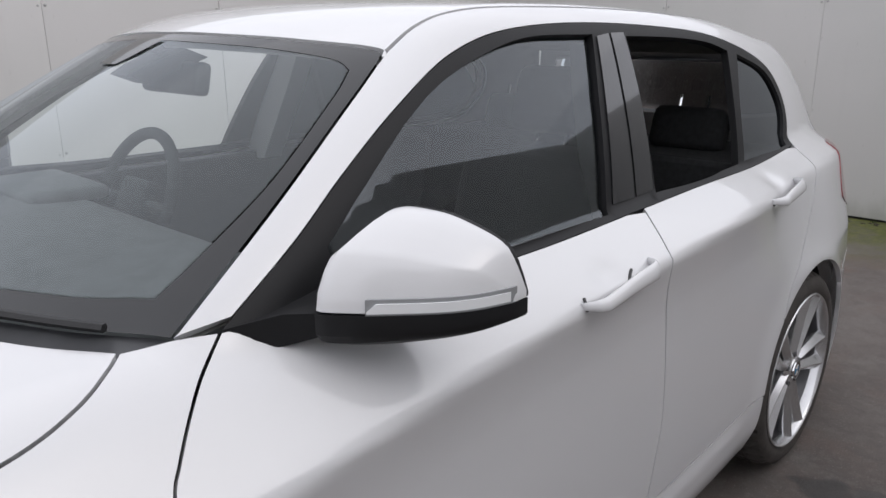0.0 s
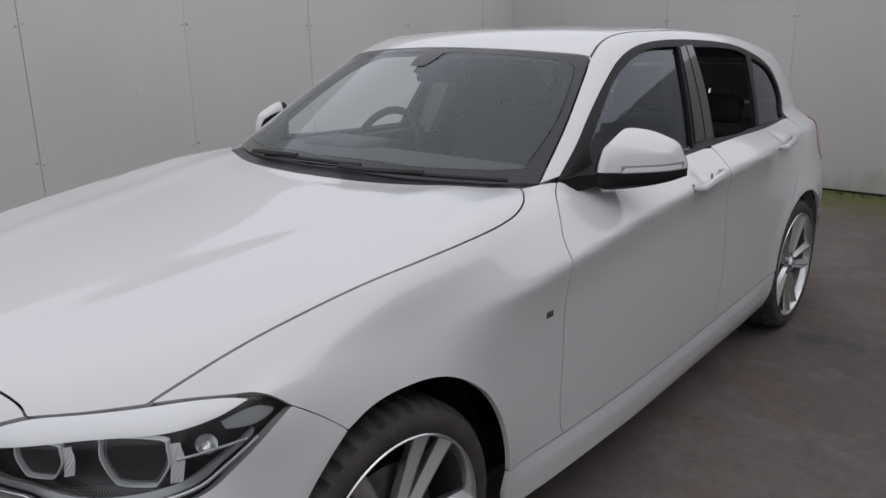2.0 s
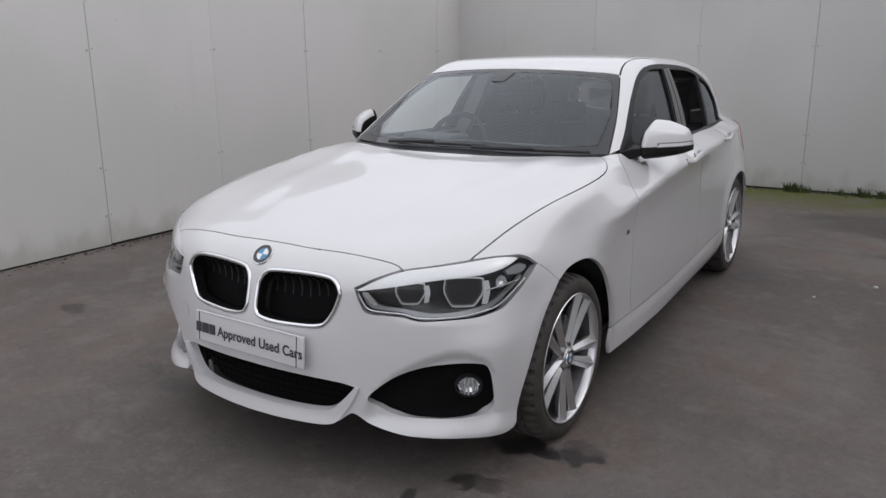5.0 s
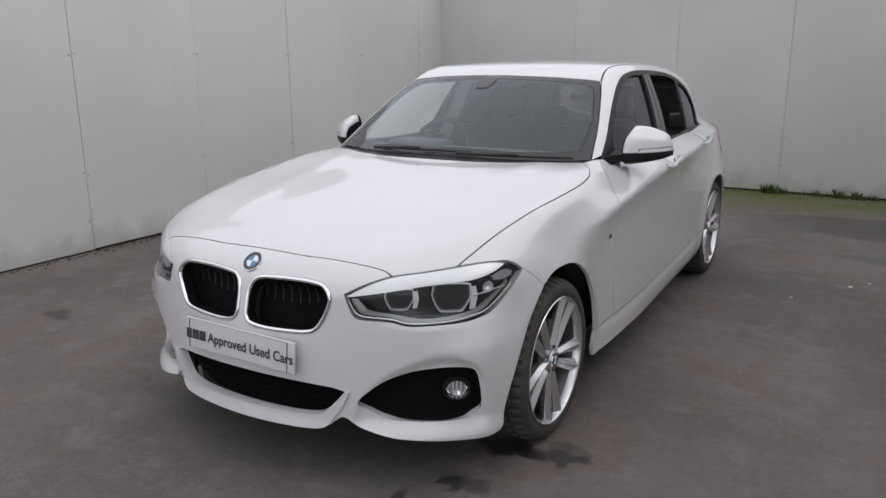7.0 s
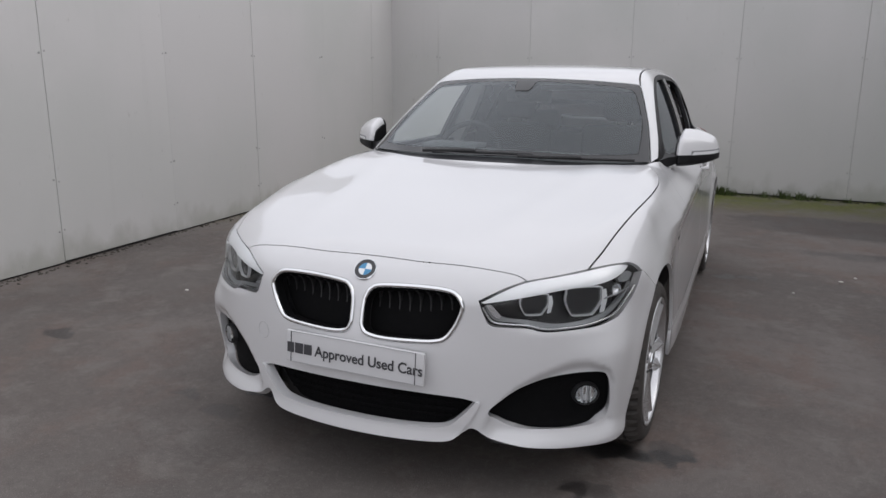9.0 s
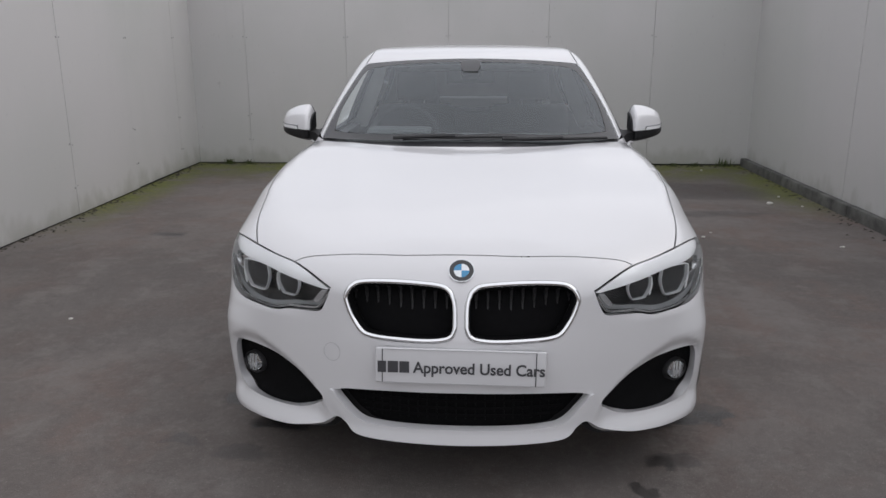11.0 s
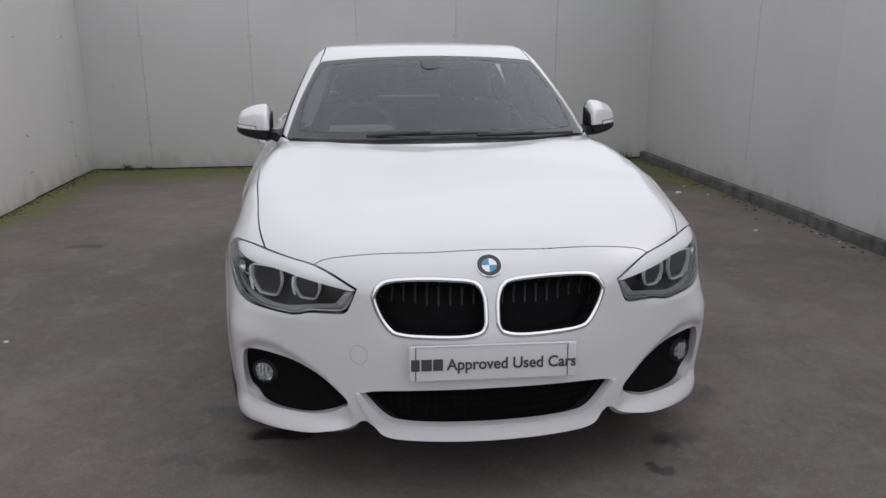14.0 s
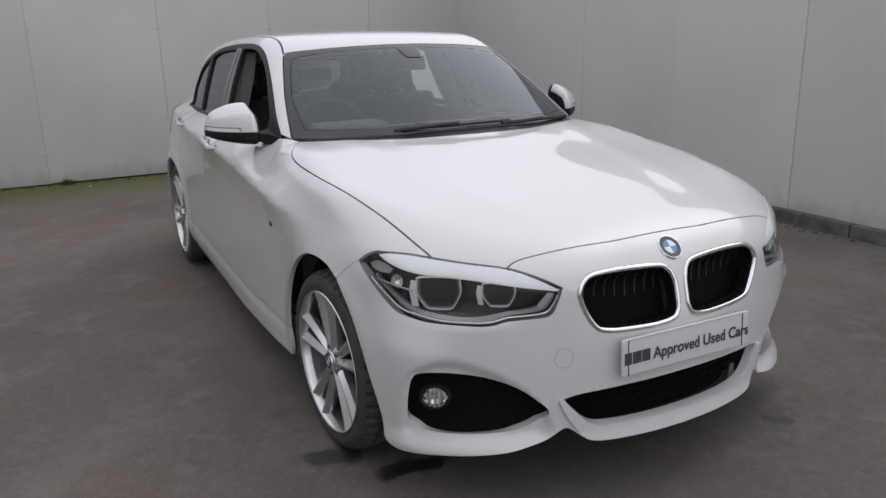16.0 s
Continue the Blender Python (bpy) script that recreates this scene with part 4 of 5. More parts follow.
pair("quarter_window", W3, GLASS_DARK, car, gap=-.006, lip=0, depth=.010, label="dark tinted quarter glass")

for c in car.children:
    if c.name.split(".")[0] in ("windscreen", "door_window", "quarter_window", "rear_window"):
        c.visible_shadow = False

# dark shell behind the skin
panel("nose_liner", mirrored(bumper_half), BLACK_PLASTIC, car, proj="nose", depth=.075, lip=0, res=.05)
pair("inner_trim", quarter, HEADLINER, car, depth=.028, lip=0, res=.05, label="grey inner pillar trim")
panel("headliner", mirrored(rev(SCREEN_TOP, (0, 1.152, 1.353)) + [np.array((.568, 1.262, 1.325))] + DITCH + path([(.50, 3.16, 1.29), (.25, 3.19, 1.295), (0, 3.20, 1.3)]) + [np.array((0, 3.20, 1.3))]), HEADLINER, car, depth=.035, lip=0, res=.06, label="pale grey cloth headliner")
bm = bmesh.new()
box(bm, -.74, .74, -.30, 3.2, .17, .20, bevel=.01)
part("underbody", bm, BLACK_PLASTIC, car)
for sx in (1, -1):
    for yc in (0, 2.69):
        bm = bmesh.new()
        rings = []
        for a in np.linspace(-4, 184, 25):
            c, s_ = math.cos(radians(a)), math.sin(radians(a))
            rings.append([(sx * x, yc + .368 * c, .318 + .368 * s_) for x in (.50, .60, .72, .82)])
        loft(bm, rings, cap=False, closed=False)
        bm.faces.new([bm.verts.new((sx * .50, yc + .368 * math.cos(radians(a)), .318 + .368 * math.sin(radians(a)))) for a in np.linspace(-4, 184, 25)])
        part("wheel_liner", bm, BLACK_PLASTIC, car, "black plastic wheel arch liner", smooth=40)


# wheels
def make_wheel(parent):
    """Wheel turned about x, its outer face towards +x, hub face at x = 0."""
    w = new("wheel")
    w.parent = parent
    # tyre with a ribbed tread
    bm = bmesh.new()
    prof = [(.244, -.014), (.252, -.006), (.268, -.001), (.287, -.003), (.300, -.012), (.3105, -.026), (.3155, -.044), (.317, -.060), (.310, -.062), (.310, -.069), (.317, -.071),
            (.318, -.100), (.311, -.102), (.311, -.109), (.318, -.111), (.318, -.138), (.310, -.140), (.310, -.147), (.3165, -.149), (.315, -.176), (.308, -.195), (.290, -.212), (.262, -.216), (.229, -.205)]
    n = 220
    rings = []
    for i in range(n):
        a = 2 * math.pi * i / n
        cut = i % 5 < 2
        ring = []
        for k, (r, x) in enumerate(prof):
            shoulder = k in (5, 6, 7, 10, 11, 18, 19)
            sipe = k in (14, 15) and (i + 2) % 4 == 0
            rr = r - (.010 if cut and shoulder else .005 if sipe else 0)
            ring.append(bm.verts.new((x, rr * math.cos(a), rr * math.sin(a))))
        rings.append(ring)
    for i in range(n):
        p, q = rings[i], rings[(i + 1) % n]
        for j in range(len(prof) - 1):
            bm.faces.new((p[j], p[j + 1], q[j + 1], q[j]))
    part("tyre", bm, RUBBER, w, "black rubber tyre with a grooved tread", smooth=32)
    # rim barrel
    bm = bmesh.new()
    lathe(bm, [(.247, -.010), (.2490, -.004), (.2465, -.001), (.2430, -.003), (.2400, -.012), (.237, -.024), (.235, -.034)], 96)
    part("rim", bm, ALLOY, w, smooth=45)
    bm = bmesh.new()
    lathe(bm, [(.235, -.034), (.224, -.06), (.208, -.12), (.220, -.205)], 64)
    part("barrel", bm, DARK_METAL, w, smooth=45)
    # five pairs of ridged spokes
    for k in range(5):
        bm = bmesh.new()
        for side in (-1, 1):
            rings = []
            for r, off, wid, x, th in ((.035, .013, .0150, -.022, .045), (.07, .0180, .0165, -.020, .042), (.12, .0265, .0195, -.017, .040), (.17, .0345, .0225, -.0135, .038), (.212, .0405, .0255, -.0095, .036), (.242, .0445, .0285, -.005, .034)):
                c = side * off
                ridge = c + side * wid * .10
                rings.append([(x - th, c - wid * .8, r), (x - .020, c - wid, r), (x - .016, c - wid * .97, r), (x, ridge - .0022, r), (x, ridge + .0022, r), (x - .016, c + wid * .97, r), (x - .020, c + wid, r), (x - th, c + wid * .8, r)])
            loft(bm, rings)
        bmesh.ops.rotate(bm, verts=bm.verts, cent=(0, 0, 0), matrix=Matrix.Rotation(radians(72 * k), 3, "X"))
        part("spoke", bm, ALLOY, w, smooth=18)
    bm = bmesh.new()
    lathe(bm, [(.0001, -.016), (.030, -.016), (.034, -.018), (.036, -.022), (.052, -.026), (.058, -.032), (.058, -.06), (.0001, -.06)], 40)
    part("hub", bm, ALLOY, w, smooth=35)
    for k in range(5):
        a = radians(72 * k + 36)
        bm = bmesh.new()
        lathe(bm, [(.0001, -.020), (.007, -.020), (.009, -.023), (.009, -.03)], 12, Matrix.Translation((0, .05 * math.cos(a), .05 * math.sin(a))))
        part("wheel_bolt", bm, DARK_METAL, w, smooth=30)
    roundel(w, Matrix.Translation((-.015, 0, 0)) @ Matrix.Rotation(radians(90), 4, "Y") @ Matrix.Rotation(radians(90), 4, "Z"), .030, 3)
    bm = bmesh.new()
    lathe(bm, [(.05, -.070), (.15, -.070), (.156, -.073), (.156, -.095), (.05, -.095)], 64)
    part("brake_disc", bm, DARK_METAL, w, smooth=30)
    return w


def roundel(parent, m, r, deep=2):
    """Round badge: chrome rim, black ring and a disc in blue and white quarters, facing local +z."""
    def disc(prof, mat, name):
        bm = bmesh.new()
        lathe(bm, prof, 40, m @ Matrix.Rotation(radians(-90), 4, "Y"))
        return part(name, bm, mat, parent, smooth=40)
    disc([(r * .93, .0), (r * .95, .004), (r, .0038), (r * 1.03, 0)], CHROME, "badge_rim")
    disc([(r * .60, .0032), (r * .94, .0036), (r * .94, 0)], GLOSS_BLACK, "badge_ring")
    for q in range(4):
        bm = bmesh.new()
        vs = [bm.verts.new(m @ Vector((0, 0, .0042)))]
        vs += [bm.verts.new(m @ Vector((r * .60 * math.cos(a), r * .60 * math.sin(a), .0036))) for a in np.linspace(q * math.pi / 2, (q + 1) * math.pi / 2, 10)]
        bm.faces.new(vs)
        part("badge_quarter", bm, BADGE_BLUE if q % 2 else BADGE_WHITE, parent)


wheel = make_wheel(car)
wheel.matrix_basis = pose(.887, -.004, .318, 0, 0, -1) @ pose(0, 0, 0, 40, 0, 0)
for x, y, turn in ((.885, 2.69, 52), (-.887, 0, 6), (-.885, 2.69, 30)):
    copy_thing(wheel, pose(x, y, .318, 0, 0, (0 if y > 1 else 2.5) + (180 if x < 0 else 0)) @ pose(0, 0, 0, turn, 0, 0))


def on_skin(pts, out=0.0):
    p = snap(pts)
    g = slope(p)
    return p + g / np.linalg.norm(g, axis=1)[:, None] * out


# nose: kidney grilles, intake, fog pockets, plate, badge
def shrunk(ring, proj, d):
    """A ring on the skin, drawn in by d."""
    return list(from_uv(shrink(to_uv(snap(ring), proj), d), proj))


K_IN = shrunk(KIDNEY, "nose", .0108)
for sx in (1, -1):
    k = (lambda ps: flipx(ps)) if sx < 0 else (lambda ps: ps)
    g = new("kidney_grille")
    g.parent = car
    mid = np.array(k(shrunk(KIDNEY, "nose", .0050)))
    nrm = slope(mid)
    nrm = nrm / np.linalg.norm(nrm, axis=1)[:, None]
    run = np.roll(mid, -1, 0) - np.roll(mid, 1, 0)
    side = np.cross(nrm, run / np.linalg.norm(run, axis=1)[:, None]) * (-sx)
    bm = bmesh.new()
    rings = [[tuple(p + b_ * w_ + n_ * h_) for p, b_, n_ in zip(mid, side, nrm)] for w_, h_ in ((-.0075, -.006), (-.0075, .001), (-.0060, .0042), (-.0030, .0060), (.0005, .0062), (.0040, .0050), (.0066, .0022), (.0078, -.003), (.0081, -.008))]
    loft(bm, rings, cap=False)
    part("surround", bm, CHROME, g, "chrome grille surround", smooth=60)
    bm = bmesh.new()
    rings = [[tuple(p + b_ * w_ + n_ * h_) for p, b_, n_ in zip(mid, side, nrm)] for w_, h_ in ((.0074, -.007), (.0084, -.007), (.0090, -.040))]
    loft(bm, rings, cap=False)
    part("inner_frame", bm, DEEP_BLACK, g, "black inner grille frame", smooth=60)
    panel("mesh_back", k(shrunk(KIDNEY, "nose", .004)), DEEP_BLACK, g, proj="nose", gap=0, res=.04, lip=0, depth=.070)
    n_slats = 9
    for i in range(n_slats):
        x = .046 + i * (.338 - .046) / (n_slats - 1)
        pts = np.array(K_IN)
        near_x = pts[np.abs(pts[:, 0] - x) < .02]
        if len(near_x) < 2:
            continue
        z1, z0 = near_x[:, 2].max() + .004, near_x[:, 2].min() - .004
        zs = np.linspace(z0, z1, 13)
        line = snap([(x, -.75, z) for z in zs])
        bm = bmesh.new()
        rings = []
        for q, p in enumerate(line):
            y = p[1] + .064 - .056 * (q / 12) ** 5
            w_ = .0020 + .0030 * max(0, q - 7) / 5
            rings.append([(sx * (x - .0050), y + .035, p[2]), (sx * (x - .0055), y + .018, p[2]), (sx * (x - w_), y + .010, p[2]), (sx * (x + w_), y + .010, p[2]), (sx * (x + .0055), y + .018, p[2]), (sx * (x + .0050), y + .035, p[2])])
        loft(bm, rings)
        part("slat", bm, SLAT, g, smooth=30)
    f = new("fog_lamp_pocket")
    f.parent = car
    panel("pocket", k(shrunk(FOG, "nose", -.002)), DEEP_BLACK, f, proj="nose", gap=0, res=.025, lip=0, depth=.036, label="grained black plastic fog lamp pocket")
    c = on_skin([(sx * .751, -.54, .357)], -.034)[0]
    m = look(c, c + np.array((sx * .62, -1.0, .04))) @ Matrix.Diagonal((1.2, 1, 1.15, 1))
    bm = bmesh.new()
    lathe(bm, [(.040, .0), (.039, .014), (.036, .018), (.033, .012)], 40, m @ Matrix.Rotation(radians(90), 4, "Y"))
    part("fog_bezel", bm, BLACK_PLASTIC, f, smooth=40)
    bm = bmesh.new()
    lathe(bm, [(.0001, .002), (.012, .003), (.026, .007), (.032, .014)], 40, m @ Matrix.Rotation(radians(90), 4, "Y"))
    part("fog_reflector", bm, CHROME, f, smooth=20)
    for i in (-1.2, .1, 1.3):
        bm = bmesh.new()
        h = math.sqrt(.030 ** 2 - (i * .009) ** 2)
        box(bm, i * .009 - .0022, i * .009 + .0022, -h, h, -.020, -.016, m, .0008, 1)
        part("lens_rib", bm, CLEAR_RIB, f)
    bm = bmesh.new()
    lathe(bm, [(.0001, .026), (.018, .024), (.027, .019), (.033, .013)], 40, m @ Matrix.Rotation(radians(90), 4, "Y"))
    part("fog_lens", bm, CLEAR, f, smooth=40).visible_shadow = False
    # headlamp
    h = new("headlamp")
    h.parent = car
    lamp = LAMP_TOP_A + LAMP_TOP_B + LAMP_TOP_C + LAMP_LOW
    panel("lamp_housing", k(lamp), LAMP_BLACK, h, proj="nose", gap=-.004, res=.03, lip=0, depth=.060, label="dark lamp housing")
    edge_in = shrunk(lamp, "nose", .0018)
    panel("lamp_seal", k(lamp), TRIM, h, proj="nose", holes=[k(edge_in)], gap=.001, res=.02, lip=.055, depth=.003, label="black rubber lamp seal")
    brow = path([(.416, -.699, .692), (.475, -.657, .7235), (.54, -.606, .7475), (.62, -.543, .7605), (.70, -.462, .768), (.784, -.362, .776), (.812, -.325, .771)]) + path([(.812, -.325, .771), (.800, -.379, .754), (.770, -.438, .740), (.727, -.488, .732), (.651, -.557, .726), (.576, -.621, .715), (.497, -.668, .702), (.416, -.699, .688)])
    panel("brow", k(brow), BROW, h, proj="nose", gap=0, res=.012, lip=.014, depth=.005, label="satin silver lamp brow")
    strip = path([(.416, -.699, .680), (.436, -.701, .645), (.457, -.696, .626), (.51, -.677, .6215), (.565, -.653, .619), (.60, -.637, .610), (.64, -.611, .607), (.72, -.540, .609), (.778, -.470, .620), (.803, -.426, .634), (.820, -.381, .664), (.836, -.322, .704)])
    strip2 = path([(.830, -.322, .708), (.814, -.384, .669), (.797, -.428, .640), (.772, -.471, .6265), (.717, -.540, .6145), (.64, -.608, .6125), (.60, -.633, .6155), (.56, -.650, .6245), (.51, -.673, .6275), (.464, -.688, .6325), (.444, -.695, .650), (.424, -.697, .682)])
    bm = bmesh.new()
    line = [(np.array(a_) + np.array(b_)) / 2 for a_, b_ in zip(strip, reversed(strip2))]
    tube(bm, on_skin(np.array(line) * np.array((sx, 1, 1)), -.007), .0042, 8)
    part("lower_strip", bm, CHROME, h, "bright chrome strip along the lower lamp edge", smooth=60)
    ledge = strip2[::-1][:-1] + path([(.824, -.325, .715), (.808, -.386, .678), (.789, -.431, .652), (.764, -.473, .638), (.71, -.540, .6300), (.64, -.604, .6285), (.56, -.648, .6370), (.51, -.670, .6400), (.474, -.684, .6480), (.452, -.690, .666), (.430, -.694, .684)])
    panel("lamp_ledge", k(ledge), LAMP_GREY, h, proj="nose", gap=0, res=.012, lip=.012, depth=.020, label="grey ledge inside the lamp")
    # silver wedge between brow and strip at the inner tip, and the outer side reflector
    tip = path([(.430, -.695, .684), (.452, -.689, .652), (.470, -.684, .640), (.478, -.681, .648), (.462, -.686, .668)]) + [np.array((.448, -.69, .684))]
    panel("tip_reflector", k(tip), CHROME_SATIN, h, proj="nose", gap=0, res=.02, lip=.01, depth=.018)
    wing = path([(.804, -.380, .744), (.818, -.335, .756), (.828, -.302, .757)]) + path([(.828, -.302, .757), (.839, -.280, .741), (.834, -.325, .722), (.811, -.385, .728)]) + [np.array((.804, -.380, .744))]
    panel("side_reflector", k(wing), LAMP_GREY, h, proj="nose", gap=0, res=.02, lip=.01, depth=.030, label="grey side reflector")
    for cx, cy, cz, rr in ((.582, -.634, .684, .046), (.722, -.524, .682, .063)):
        c = on_skin([(sx * cx, cy, cz)], -.020)[0]
        face = slope(np.array([c]))[0]
        m = look(c, c + np.array((.85 * face[0], face[1], 0)))
        if sx > 0:
            m = m @ Matrix.Diagonal((-1, 1, 1, 1))
        hexa = ring_path([(-.98, .62), (-1.02, .0), (-.72, -.80), (-.45, -1.0), (.36, -1.0), (.62, -.86), (1.0, -.10), (1.0, .55), (.85, .90), (-.82, .90)], 3)
        bm = bmesh.new()
        loops = [[m @ Vector((rr * q[0] * s1, rr * .80 * q[1] * s1, -dz)) for q in hexa] for s1, dz in ((1.03, -.008), (1.03, .001), (1.01, .0035), (.975, .0035), (.955, .001), (.95, -.010))]
        loft(bm, loops, cap=False)
        part("light_ring", bm, RING, h, "white plastic daytime light ring", smooth=40)
        bm = bmesh.new()
        loops = [[m @ Vector((rr * q[0] * s1, rr * .80 * q[1] * s1, -dz)) for q in hexa] for s1, dz in ((.90, -.014), (.90, -.006), (.875, -.006), (.87, -.014))]
        loft(bm, loops, cap=False)
        part("light_ring", bm, LAMP_GREY, h, "dim inner light ring", smooth=40)
        bm = bmesh.new()
        loops = [[m @ Vector((rr * q[0] * s1, rr * .80 * q[1] * s1, -dz)) for q in hexa] for s1, dz in ((.95, -.008), (.84, -.026), (.60, -.032), (.2, -.032))]
        loft(bm, loops, cap=True)
        part("ring_bowl", bm, LAMP_DARK, h, "grey reflector inside the light ring", smooth=30)
        bm = bmesh.new()
        lathe(bm, [(.0001, -.010), (rr * .2, -.012), (rr * .36, -.017), (rr * .46, -.026), (rr * .5, -.036)], 32, m @ Matrix.Rotation(radians(90), 4, "Y"))
        part("projector_lens", bm, PROJECTOR, h, "dark glass projector lens", smooth=40)
        # ribbed reflector on the outer side of the ring
        bm = bmesh.new()
        rows = []
        for j in range(9):
            v = -1.0 + 1.75 * j / 8
            rows.append([m @ Vector((rr * (1.04 + .075 * i) * (1 - .10 * abs(v)), rr * .72 * v, .001 + .0016 * i + (.0015 if (i + j) % 2 else 0))) for i in range(6)])
        loft(bm, rows, cap=False, closed=False)
        part("reflector", bm, RING, h, "bright ribbed reflector")
    c = on_skin([(sx * .800, -.412, .708)], -.03)[0]
    m = look(c, c + np.array((sx * .9, -.7, .1)))
    bm = bmesh.new()
    lathe(bm, [(.0001, .0), (.010, .003), (.018, .011), (.020, .014)], 24, m @ Matrix.Rotation(radians(90), 4, "Y"))
    part("indicator_bowl", bm, CHROME_SATIN, h, smooth=40)
    bm = bmesh.new()
    tube(bm, on_skin([(sx * x, y, z) for x, y, z in ((.768, -.46, .682), (.795, -.427, .690), (.816, -.385, .697), (.834, -.345, .702))], -.016), .0028, 6)
    part("trim_wire", bm, CHROME_SATIN, h, smooth=60)
    panel("lamp_lens", k(lamp), CLEAR, h, proj="nose", gap=.001, res=.03, lip=0, depth=-.001, label="clear plastic lamp lens").visible_shadow = False

panel("intake_back", INTAKE, DEEP_BLACK, car, proj="nose", gap=-.01, res=.04, lip=0, depth=.070, label="black air intake")
for i in range(4):
    z = .278 + i * .026
    half = .33 + (z - .27) * .85
    line = on_skin([(x, -.77, z) for x in np.linspace(-half, half, 25)], -.060)
    bm = bmesh.new()
    tube(bm, line, .004, 6)
    part("intake_bar", bm, DEEP_BLACK, car, smooth=60)
for i in range(26):
    x = -.40 + i * .032
    z1 = .368
    z0 = .261 if abs(x) < .3 else .261 + (abs(x) - .3) * .95
    line = on_skin([(x, -.77, z) for z in np.linspace(z0, z1, 6)], -.064)
    bm = bmesh.new()
    tube(bm, line, .0025, 5)
    part("intake_bar", bm, DEEP_BLACK, car, smooth=60)
c = on_skin([(0, -.70, .761)], .0)[0]
nz = slope(np.array([c]))[0]
roundel_part = new("front_badge")
roundel_part.parent = car
m = look(c, c - nz) @ Matrix.Rotation(radians(0), 4, "Z")
roundel(roundel_part, m, .040)
# towing eye cover
bm = bmesh.new()
ring = on_skin([(-.411 + .030 * math.cos(a), -.72, .490 + .030 * math.sin(a)) for a in np.linspace(0, 2 * math.pi, 40)], .0003)
tube(bm, ring, .0011, 5)
part("tow_cover_seam", bm, PLATE_LINE, car)

# show plate
plate = new("show_plate")
plate.parent = car
pm = pose(0, -.800, .478, 90 - 4.5, .9, 0)
bm = bmesh.new()
box(bm, -.261, .261, -.056, .056, -.012, .0, pm, .005, 3)
part("plate_body", bm, PLATE, plate, "pale grey plastic plate", smooth=40)
for x0, x1, y0, y1 in ((-.241, -.2385, -.054, .054), (.2300, .2325, -.054, .054), (-.241, .2325, .0525, .054), (-.241, .2325, -.054, -.0525)):
    bm = bmesh.new()
    box(bm, x0, x1, y0, y1, .0005, .0022, pm)
    part("plate_line", bm, PLATE_LINE if y1 - y0 < .01 else INK, plate)
bm = bmesh.new()
for i, (x0, x1) in enumerate(((-.254, -.228), (-.223, -.191), (-.187, -.157))):
    box(bm, x0, x1, -.021, .015, .001, .0026, pm)
part("name_bars", bm, INK, plate, "plain dark bars in place of the maker's name")


def lettering(name, text, width, height, m, mat, parent):
    cu = bpy.data.curves.new(name, "FONT")
    cu.body, cu.size, cu.extrude, cu.offset = text, 1.0, 0.0, .022
    ob = bpy.data.objects.new(name, cu)
    scene.collection.objects.link(ob)
    bpy.context.view_layer.update()
    me = bpy.data.meshes.new_from_object(ob.evaluated_get(bpy.context.evaluated_depsgraph_get()))
    bpy.data.objects.remove(ob)
    co = np.empty(len(me.vertices) * 3, np.float32)
    me.vertices.foreach_get("co", co)
    co = co.reshape(-1, 3)
    co[:, 0] = (co[:, 0] - co[:, 0].min()) / np.ptp(co[:, 0]) * width
    co[:, 1] *= height
    co[:, 2] = 0
    me.vertices.foreach_set("co", co.ravel())
    me.transform(m)
    return link(name, me, mat, parent)


lettering("lettering", "Approved Used Cars", .404, .050, pm @ Matrix.Translation((-.146, -.020, .0024)), INK, plate)


